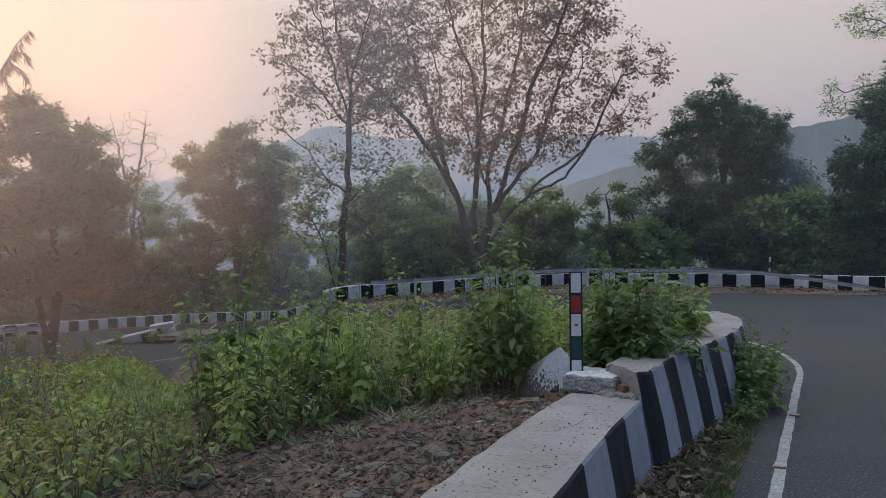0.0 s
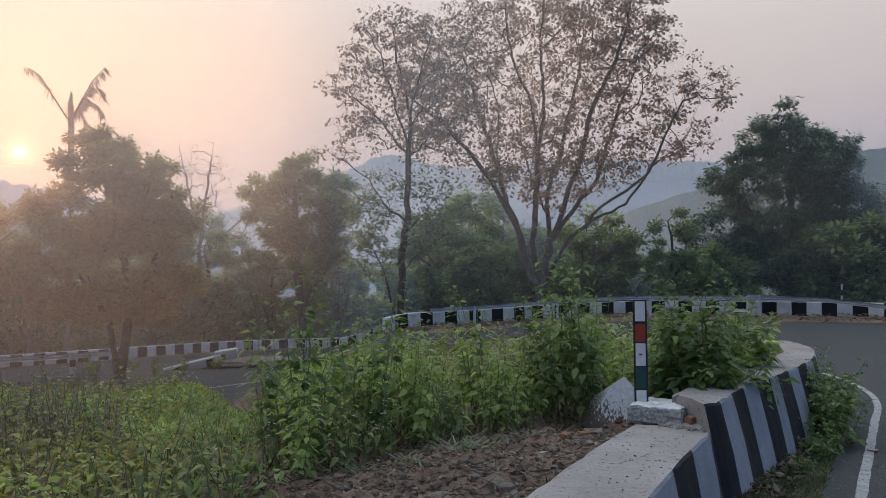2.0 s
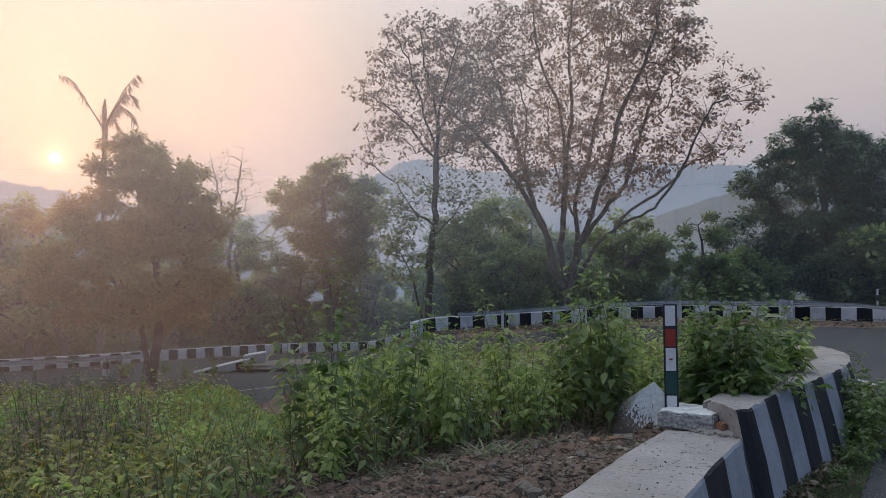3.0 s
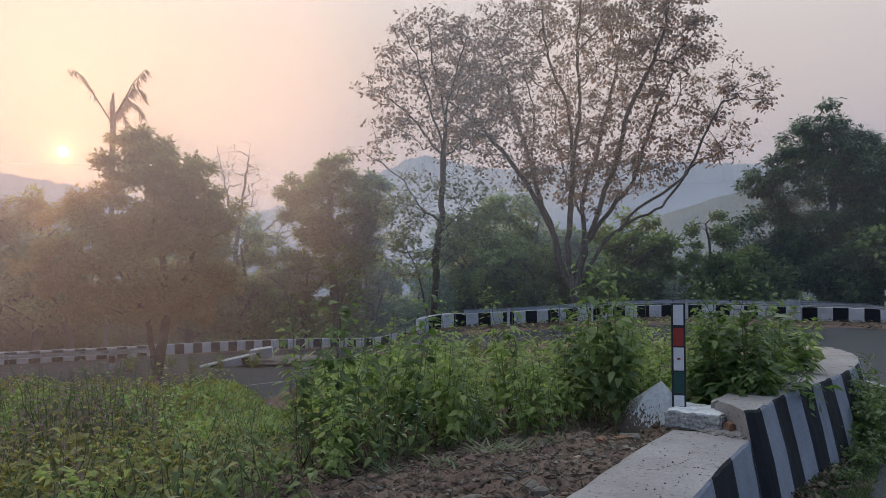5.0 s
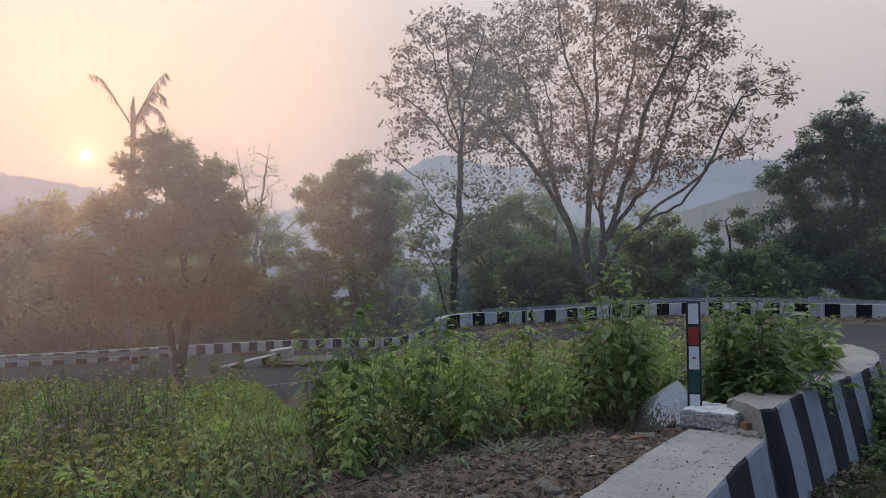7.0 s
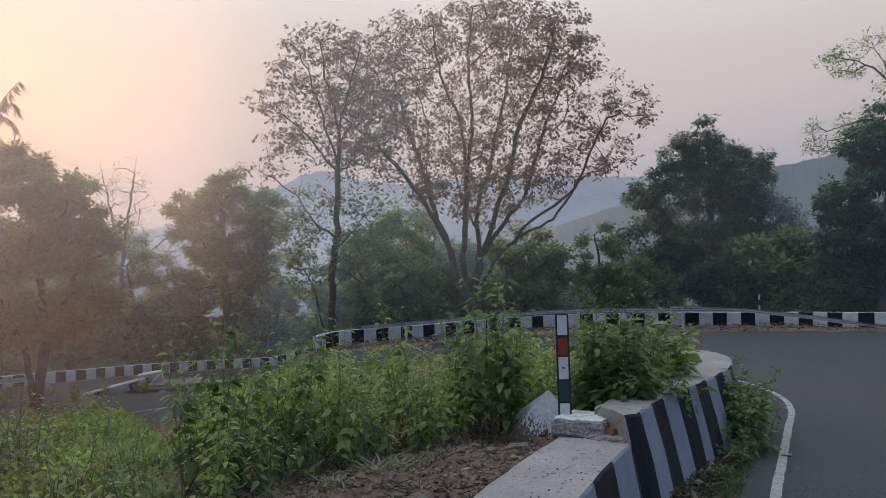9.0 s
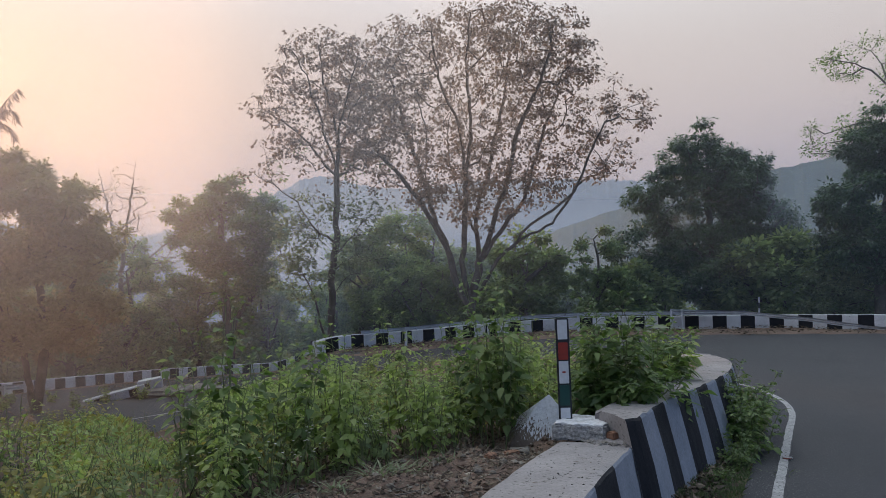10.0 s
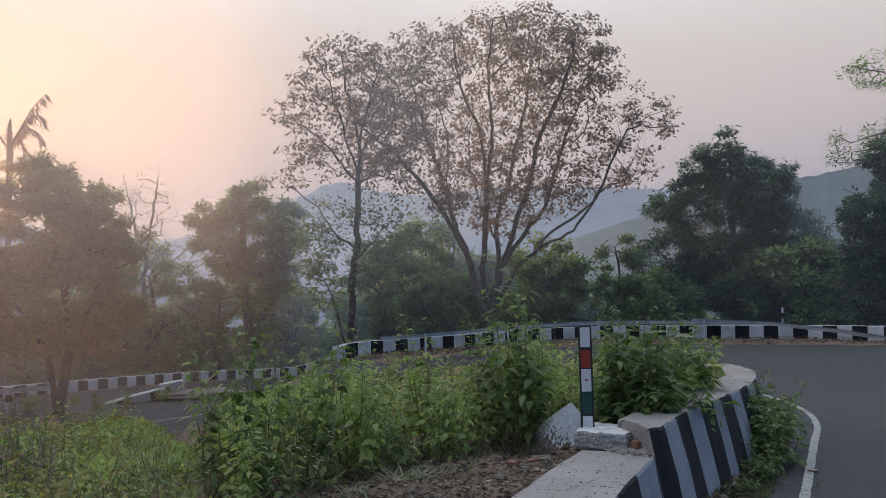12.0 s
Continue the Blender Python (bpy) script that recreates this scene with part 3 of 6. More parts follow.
def build_trees():
    tree("tall spreading tree, half bare, with curled brown leaves", (1.86, 38.0, 1.24),
         [[(0, 0), (-0.47, 0.5), (-1.0, 2.5, 0.2), (-1.7, 4.3, 0.5), (-2.25, 6.5, 0.9), (-2.9, 8.4, 1.2), (-3.6, 10.9, 1.5), (-4.2, 13.4, 1.7)],
          [(-1.0, 2.5, 0.2), (-2.5, 5.2, -0.3), (-4.2, 7.3, -0.7), (-5.5, 8.4, -0.9), (-6.4, 9.2, -1.0)],
          [(0, 0), (-0.38, 1.6, -0.2), (-0.27, 3.5, -0.5), (-0.2, 5.7, -0.9), (-0.47, 8.4, -1.3), (-1.4, 10.9, -1.6), (-1.7, 13.4, -1.8)],
          [(-0.2, 5.7, -0.9), (0.08, 8.4, -1.6), (-0.05, 11.2, -2.0), (0.2, 13.7, -2.2)],
          [(0, 0), (0.44, 2.1, 0.2), (0.36, 3.5, 0.6), (0.5, 5.1, 1.1), (1.04, 6.5, 1.4), (1.45, 8.4, 1.8), (2.1, 10.9, 2.2), (2.4, 13.7, 2.4)],
          [(0.44, 2.1, 0.2), (1.04, 3.5, 0.0), (1.45, 4.9, -0.3), (1.86, 6.0, -0.6), (2.4, 8.4, -0.9), (3.6, 10.9, -1.2), (4.3, 13.6, -1.3)],
          [(0.44, 2.1, 0.2), (0.95, 2.8, 0.2), (1.86, 4.05, 0.5), (2.7, 5.1, 0.9), (3.4, 7.1, 1.2), (4.05, 9.0, 1.5), (5.15, 11.4, 1.8)],
          [(0, 0), (0.5, 0.8, -0.2), (1.3, 2.1, -0.4), (2.27, 3.1, -0.6), (2.8, 3.8, -0.8), (3.6, 4.2, -1.0), (4.9, 5.3, -1.3), (5.7, 7.1, -1.5), (6.4, 8.4, -1.6), (7.3, 9.5, -1.7)],
          [(2.27, 3.1, -0.6), (3.8, 3.8, 0.2), (4.6, 4.5, 0.7), (5.6, 6.0, 1.0), (7.3, 6.8, 1.3)],
          [(-1.7, 4.3, 0.5), (-2.1, 6.6, 1.8), (-2.0, 9.0, 2.5), (-2.7, 11.6, 3.0)], [(0.36, 3.5, 0.6), (-0.4, 5.6, 1.9), (-0.9, 8.4, 2.6), (-0.5, 11.4, 3.0)]],
         [(-0.5, 10.5, 5.0, 4.0), (4.6, 10.0, 3.1, 3.3), (-4.6, 9.2, 2.5, 2.6), (-5.6, 10.8, 1.9, 2.2), (0.5, 6.8, 4.0, 1.9), (2.9, 12.9, 3.6, 2.1), (-3.4, 12.4, 2.7, 2.2), (7.3, 8.9, 1.9, 2.0), (0.2, 13.7, 3.4, 1.1),
          (5.4, 6.9, 2.2, 1.1), (8.5, 9.4, 1.0, 1.3), (4.8, 12.4, 1.9, 1.9), (2.0, 14.2, 2.9, 0.8), (7.2, 6.9, 1.2, 0.7), (-5.5, 7.5, 1.5, 0.9), (0.2, 5.2, 3.4, 1.6), (-4.9, 6.6, 1.8, 1.5), (3.6, 6.0, 2.2, 1.4), (-2.4, 6.0, 2.2, 1.6)],
         3300, 10, 0.36, 0.165, 0.38, M_LEAF_DRY, M_BARK, 11, 0.0054, 0.50, 0.0, 420, 0.95, 0.77, tight=0.7)
    tree("slender forked tree, light green below with brown upper leaves", (-4.8, 36.0, -0.66),
         [[(0, 0), (0.15, 1.35), (0.2, 3.42), (0.41, 5.24), (0.49, 7.84), (0.54, 9.92), (0.02, 12.26), (-0.3, 14.2)], [(0, 0), (-0.5, 1.6, 0.3), (-0.75, 2.65, 0.4), (-1.2, 3.5, 0.5)],
          [(0.41, 5.0), (-0.37, 5.5, -0.2), (-1.0, 6.28, -0.3), (-1.4, 6.93, -0.3), (-2.5, 7.7, -0.2), (-3.4, 8.3, 0.0)], [(-0.37, 5.5, -0.2), (-0.7, 6.9, 0.3), (-0.8, 7.6, 0.5)],
          [(0.49, 7.84), (-0.9, 9.7, 0.4), (-2.3, 10.9, 0.7), (-3.3, 11.5, 0.8)], [(0.54, 9.92), (1.06, 11.74, -0.4), (1.7, 13.8, -0.7)], [(0.49, 8.4), (-0.7, 12.2, -0.7), (-1.5, 14.1, -0.9)],
          [(0.2, 3.42), (0.9, 4.2, 0.3), (1.7, 4.6, 0.5)], [(0.15, 2.4), (0.9, 3.4, -0.4), (2.0, 3.5, -0.6)], [(0.3, 4.4), (1.5, 5.6, -0.5), (2.1, 6.7, -0.8)]],
         [(-1.0, 10.9, 1.9, 2.2), (0.0, 9.1, 1.7, 1.2), (1.1, 12.2, 2.1, 2.4), (-3.0, 11.4, 1.1, 0.6), (-1.6, 12.8, 1.4, 1.5), (-2.1, 9.5, 1.3, 0.8), (-0.2, 14.0, 2.0, 1.1), (2.4, 10.0, 1.7, 2.1),
          (-3.2, 8.3, 1.3, 0.5), (-0.8, 6.2, 1.4, 1.3), (1.0, 6.7, 1.2, 1.0), (-1.1, 3.5, 1.6, 1.3), (1.6, 4.7, 1.5, 1.1), (-1.7, 5.0, 1.5, 1.4), (2.4, 6.2, 1.1, 1.0)],
         1150, 12, 0.36, 0.20, 0.30, M_LEAF_HAZED, M_BARK, 12, 0.0050, 0.5, 0.0, 160, 0.5, 0.75, tight=0.85, second=(8.0, M_LEAF_DRY, 9, 0.36, 0.165, 0.38, 0.95))
    tree("dense rounded tree with dull green leaves", (-14.13, 54.9, -0.98),
         [[(0, 0), (0.49, 1.43), (1.34, 2.74), (0.93, 5.08)], [(0, 0), (-0.22, 1.55), (-0.37, 3.49), (-0.52, 6.74)]],
         [(-0.36, 5.76, 3.4, 2.9), (-0.67, 8.2, 2.2, 1.3), (-2.62, 6.79, 1.6, 1.6), (2.2, 6.6, 1.7, 1.7), (-0.3, 3.4, 3.0, 1.7), (0.6, 4.6, 2.2, 1.8)],
         1300, 32, 0.40, 0.20, 0.30, M_LEAF_BUSH, M_BARK, 13, 0.008, 0.5, 0.25, 130, 0.35, tight=0.34, size=1.22, lobes=(46, 0.7, 1.25))
    tree("thin leafless tree with fine bare twigs", (-20.63, 52.8, -1.47),
         [[(0, 0), (-0.23, 3.33), (-0.08, 4.91), (0.13, 7.0), (0.54, 10.07)], [(-0.23, 3.33), (0.7, 4.4), (1.9, 5.4)], [(-0.08, 4.91), (-0.7, 6.6), (-1.3, 9.2)]],
         [(0.13, 7.51, 1.43, 2.6), (1.72, 4.9, 1.5, 1.2), (-1.0, 8.3, 0.9, 1.6)], 330, 5, 0.25, 0.15, 0.3, M_LEAF_HAZED, M_BARK_PALE, 14, 0.0078, 0.48, 0.1, 0, 0.4, 0.10, size=1.27)
    tree("small leafless sapling behind the parapet", (4.9, 41.0, 1.2), [[(0, 0), (0.05, 1.4), (0.25, 2.8)], [(0.05, 1.4), (-0.4, 2.4), (-0.6, 3.6)]],
         [(0.0, 2.9, 0.9, 1.3)], 45, 4, 0.2, 0.14, 0.3, M_LEAF_HAZED, M_BARK_PALE, 15, 0.010, 0.5, 0.1, 0, 0.4, 0.0)
    tree("dense dark green mango tree, broad and domed", (15.0, 42.0, 0.51), [[(0, 0), (0.1, 2.5), (0.0, 5.5), (0.1, 8.6)], [(0.1, 2.5), (-2.0, 4.6), (-3.2, 6.0)], [(0.1, 2.5), (2.1, 4.4, -0.6), (3.2, 5.8, -1)]],
         [(0.07, 8.35, 2.1, 2.0), (0.05, 7.4, 2.9, 2.2), (-0.06, 5.6, 4.2, 2.9), (0.14, 2.8, 5.2, 2.9), (0.6, 1.9, 4.8, 2.0), (1.6, 7.6, 1.4, 1.5), (-4.0, 3.2, 1.7, 2.3), (3.9, 3.6, 2.0, 2.6), (2.9, 5.7, 1.8, 2.0)], 3000, 32, 0.36, 0.21, 0.21, M_LEAF_DARK, M_BARK, 16, 0.007, 0.5, 0.45, 330, 0.7, tight=0.5, lobes=(80, 0.75, 1.25))
    tree("dark leafy tree leaning over the bend", (20.6, 36.0, 0.1), [[(0, 0), (0.2, 2.5), (0.6, 5.5), (0.9, 8.6)], [(0.2, 2.5), (-1.0, 3.6), (-1.8, 5.2)]],
         [(0.3, 4.6, 2.9, 4.0), (1.1, 8.2, 2.3, 2.0), (-0.9, 2.8, 2.1, 1.8)], 1200, 34, 0.38, 0.21, 0.22, M_LEAF_DARK, M_BARK, 17, 0.008, 0.5, 0.45, 150, 0.6, tight=0.4, lobes=(50, 0.7, 1.1))
    tree("tall light tree with feathery sprays of leaflets", (23.9, 38.0, 0.38),
         [[(0, 0), (0.1, 4.0), (-0.4, 8.0), (-1.0, 11.0)], [(-0.4, 8.0), (-2.0, 9.4), (-4.4, 8.9)], [(-1.0, 11.0), (-2.2, 12.2), (-4.6, 12.7)], [(-1.0, 11.0), (-1.6, 12.8), (-3.2, 13.6)]],
         [(-3.2, 12.4, 1.7, 0.8), (-2.0, 13.2, 1.2, 0.5), (-4.3, 8.7, 1.4, 0.9), (-2.6, 9.4, 1.4, 0.9), (0.5, 11.5, 2.2, 2.0)], 190, 36, 0.42, 0.12, 0.30, M_LEAF_BUSH, M_BARK, 18, 0.010, 0.5, 0.1, 60, 0.2)
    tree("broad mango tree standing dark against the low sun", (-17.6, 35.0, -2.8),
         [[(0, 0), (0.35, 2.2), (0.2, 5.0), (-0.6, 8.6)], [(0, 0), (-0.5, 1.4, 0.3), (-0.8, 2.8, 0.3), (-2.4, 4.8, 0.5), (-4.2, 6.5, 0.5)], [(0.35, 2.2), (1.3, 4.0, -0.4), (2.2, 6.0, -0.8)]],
         [(-0.41, 7.9, 3.3, 2.8), (-1.7, 10.0, 2.1, 1.5), (-1.3, 10.8, 1.3, 1.0), (0.9, 9.3, 2.2, 1.5), (2.6, 7.6, 1.5, 1.5), (-0.3, 5.0, 3.8, 2.4), (-4.9, 6.9, 1.6, 1.9), (-4.4, 4.6, 2.2, 2.2), (2.1, 6.8, 1.6, 1.9), (0.6, 2.9, 2.6, 1.2), (1.2, 6.6, 2.2, 1.6), (-1.6, 6.4, 2.1, 1.9), (1.4, 8.2, 1.8, 1.5), (2.6, 4.4, 1.7, 1.7), (-0.6, 3.4, 3.2, 1.5), (-3.2, 3.2, 2.0, 1.4)], 3300, 22, 0.38, 0.21, 0.28, M_LEAF_SUNTINT, M_BARK, 19, 0.0046, 0.5, 0.35, 300, 0.5, tight=0.34, lobes=(70, 0.7, 1.25))
    tree("leafy green tree behind the tall spreading tree", (-1.7, 46.0, -0.6), [[(0, 0), (0.1, 2.0), (0.2, 4.2), (0.1, 6.0)], [(0.1, 2.0), (1.2, 3.4), (1.8, 4.6)], [(0.1, 2.0), (-1.0, 3.2), (-1.6, 4.4)]],
         [(0.0, 5.2, 2.3, 2.4), (-0.6, 2.6, 2.7, 1.8), (1.8, 3.4, 2.2, 1.9)], 480, 26, 0.45, 0.25, 0.30, M_LEAF_UNDER, M_BARK, 23, 0.011, 0.5, 0.25, 70, 0.4, tight=0.55)
    tree("low green tree behind the parapet", (3.4, 45.0, -1.0), [[(0, 0), (0.1, 1.2), (0.0, 2.6)], [(0.1, 1.2), (1.2, 2.2), (1.9, 2.8)]],
         [(0.0, 2.6, 2.0, 1.5), (2.0, 2.2, 1.8, 1.3)], 260, 26, 0.45, 0.24, 0.30, M_LEAF_UNDER, M_BARK, 24, 0.011, 0.5, 0.25, 45, 0.4, tight=0.6)
    tree("light green tree between the dark crowns", (18.9, 44.5, 0.0), [[(0, 0), (0.1, 1.6), (0.0, 3.4)], [(0.1, 1.6), (1.2, 2.8), (1.9, 3.4)]],
         [(0.0, 3.2, 2.2, 2.0), (1.6, 2.4, 2.2, 1.8), (-1.0, 1.8, 2.0, 1.5)], 320, 28, 0.45, 0.22, 0.28, M_LEAF_UNDER, M_BARK, 25, 0.011, 0.5, 0.25, 55, 0.4, tight=0.6)
    tree("small pale green tree beside the outer parapet", (18.6, 36.4, 0.0), [[(0, 0), (0.1, 0.9), (0.0, 2.0)], [(0.1, 0.9), (0.7, 1.6), (1.1, 2.2)]],
         [(0.0, 1.9, 1.2, 1.1), (0.9, 1.5, 1.1, 0.9), (-0.8, 1.2, 1.0, 0.8)], 220, 24, 0.32, 0.17, 0.30, M_LEAF_HAZED, M_BARK, 26, 0.010, 0.5, 0.25, 40, 0.4, tight=0.5)
    tree("dusty open-crowned tree below the lower road", (-26.4, 42.0, -1.7), [[(0, 0), (-1.2, 2.0), (-3.2, 4.2), (-5.4, 6.6)], [(-1.2, 2.0), (-3.0, 3.2, 0.5), (-4.0, 3.6, 0.8)]],
         [(-5.4, 5.6, 2.9, 2.0), (-3.2, 3.6, 2.4, 1.7), (-8.0, 4.2, 2.4, 2.0), (-4.4, 2.4, 3.4, 1.6), (-1.6, 3.6, 2.2, 1.9)], 1500, 24, 0.45, 0.21, 0.3, M_LEAF_BUSH, M_BARK, 20, 0.006, 0.5, 0.2, 170, 0.4, tight=0.34, lobes=(40, 0.7, 1.2))


def build_understorey():
    """Bushes and small trees that fill the slope below the bend: six built, the rest copied."""
    r = np.random.RandomState(5)
    kinds = []
    for k in range(6):
        h = (4.2, 5.4, 6.6, 8.0, 3.4, 9.5)[k]
        w = (2.0, 2.4, 2.4, 2.8, 1.9, 2.9)[k]
        t = tree("hazy green bushy tree on the slope below the road", (0, 60 + k * 9, 0), [[(0, 0), (0.1, h * 0.25), (0.3 * (-1) ** k, h * 0.55), (0, h * 0.8)], [(0.1, h * 0.25), (-0.4 * w, h * 0.5)], [(0.1, h * 0.25), (0.4 * w, h * 0.55, 0.4)]],
                 [(0, h * 0.62, w, h * 0.34), (w * 0.4, h * 0.4, w * 0.75, h * 0.26), (-w * 0.4, h * 0.34, w * 0.8, h * 0.28)], 260, 32, 0.40, 0.22, 0.32,
                 (M_LEAF_UNDER, M_LEAF_HAZED, M_LEAF_UNDER)[k % 3], M_BARK, 40 + k, 0.012, 0.5, 0.45, 42, 0.35, 1.0, 0.0, "tree", "tree", 0.6, 0.8, "understorey trees below the bend", 0.33, lobes=(14, 0.16 * w + 0.25, 0.28 * w + 0.3))
        kinds.append(t)
    spots = []
    tries = 0
    while len(spots) < 175 and tries < 12000:
        tries += 1
        az, d = r.uniform(-0.72, 0.62), 38 + 55 * r.rand() ** 1.4
        x, y = d * math.sin(az), d * math.cos(az)
        if inside(np.array(x), np.array(y), ROAD_POLY) or line_distance(np.array(x), np.array(y), OUTER) < 3.0 or line_distance(np.array(x), np.array(y), INNER) < 3.0:
            continue
        if math.degrees(az) > 9 and d < 58 and r.rand() < 0.7:
            continue
        if -10 < math.degrees(az) <= 9 and d < 40.5:
            continue
        if y < 31 or any(math.hypot(x - a, y - b) < 2.8 for a, b, _ in spots):
            continue
        spots.append((x, y, float(land_z(x, y))))
    tall = (4.2, 5.4, 6.6, 8.0, 3.4, 9.5)
    for k, (x, y, z) in enumerate(spots):
        pick = k % 6 if k < 6 else (3, 5, 2, 1, 5, 3, 0)[k % 7]
        src = kinds[pick]
        # the thicket stays below the crowns of the big trees
        limit = np.interp(math.degrees(math.atan2(x, y)), (-45, -36, -33, -24, -20, -17, -12, -11, -7.2, -6, -2, 3, 7, 10, 13, 20, 24, 27, 40),
                          (5.5, 5.0, 4.0, 4.0, 4.2, 4.2, 3.5, 0.3, 0.3, 4.6, 4.6, 3.4, 2.4, 2.8, 4.5, 4.5, 4.2, 3.2, 4.5))
        if math.hypot(x, y) < 45:      # low before the big trunks
            limit = np.interp(math.degrees(math.atan2(x, y)), (-45, -16, -14, -11.5, -10.5, -6, -4.5, -1, 0.8, 5, 7, 45), (9, 9, 3.2, 3.2, 1.2, 1.2, 3.0, 3.0, 0.9, 0.9, 9, 9)) if limit > 1 else limit
            limit = min(limit, 4.6)
        room = 1.7 + math.hypot(x, y) * math.tan(radians(limit)) - z
        s = max(0.35, min(r.uniform(0.85, 1.35), room / (tall[pick] + 0.3)))
        m = pose(x, y, z - 0.1, r.uniform(-4, 4), r.uniform(-4, 4), r.uniform(0, 360)) @ Matrix.Diagonal((s, s, s, 1))
        if k < 6:
            src.matrix_basis = m
        else:
            copy_thing(src, m)


build_trees()
build_understorey()


# ---- the valley and the hills beyond ----
def hill(name, dist, depth, profile, mat, label, bumps, seed):
    """A wooded ridge: profile gives its height over the eye in degrees by bearing."""
    az = np.radians(np.linspace(profile[0][0], profile[-1][0], 900))
    el = np.interp(np.degrees(az), [p[0] for p in profile], [p[1] for p in profile])
    h = dist * np.tan(np.radians(el))
    h = h + bumps * (lumps(np.degrees(az), np.zeros_like(az), 1.2, seed) + 0.8 * lumps(np.degrees(az), np.zeros_like(az), 0.35, seed + 1))
    crowns = np.random.RandomState(seed).rand(len(az))
    h = h + bumps * 0.7 * (0.4 * crowns + 0.3 * np.roll(crowns, 1) + 0.3 * np.roll(crowns, -1))
    verts, m = [], 14
    for i in range(len(az)):
        for j in range(m):
            t = j / (m - 1)
            d = dist - depth * (1 - t)
            z = -50 + (h[i] + 50) * (t ** 0.9) + bumps * 0.4 * math.sin(i * 0.23 + j * 2.1) * math.sin(i * 0.11 - j) * (0 < j < m - 1)
            verts.append((d * math.sin(az[i]), d * math.cos(az[i]), z))
    me = mesh_from(name, verts, grid_faces(len(az), m).tolist(), mat, True)
    return tagged(put(name, me), label, "hill", kind="structure")


# The far woods' base colour is paled and blued to carry distance haze.
M_FAR_HAZED = rough_mat("haze_blue_woods", (0.085, 0.105, 0.13), (0.13, 0.15, 0.17), 0.004, 0.03, 1.0, 1.0)
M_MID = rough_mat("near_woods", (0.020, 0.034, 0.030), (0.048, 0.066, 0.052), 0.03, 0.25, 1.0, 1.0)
hill("hill_far", 1600, 700, [(-60, 5.6), (-45, 6.2), (-38, 6.6), (-33, 6.0), (-28, 5.2), (-20, 4.6), (-13, 6.6), (-9.5, 8.6), (-8, 8.9), (-5, 8.2), (-2, 7.9), (4, 8.4), (9, 8.3), (14, 8.0), (20, 7.4), (30, 7), (60, 6)], M_FAR_HAZED,
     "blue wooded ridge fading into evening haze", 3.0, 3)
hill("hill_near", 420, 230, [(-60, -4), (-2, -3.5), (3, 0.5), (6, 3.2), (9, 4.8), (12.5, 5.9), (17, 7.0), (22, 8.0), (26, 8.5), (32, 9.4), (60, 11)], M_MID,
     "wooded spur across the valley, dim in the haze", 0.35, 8)


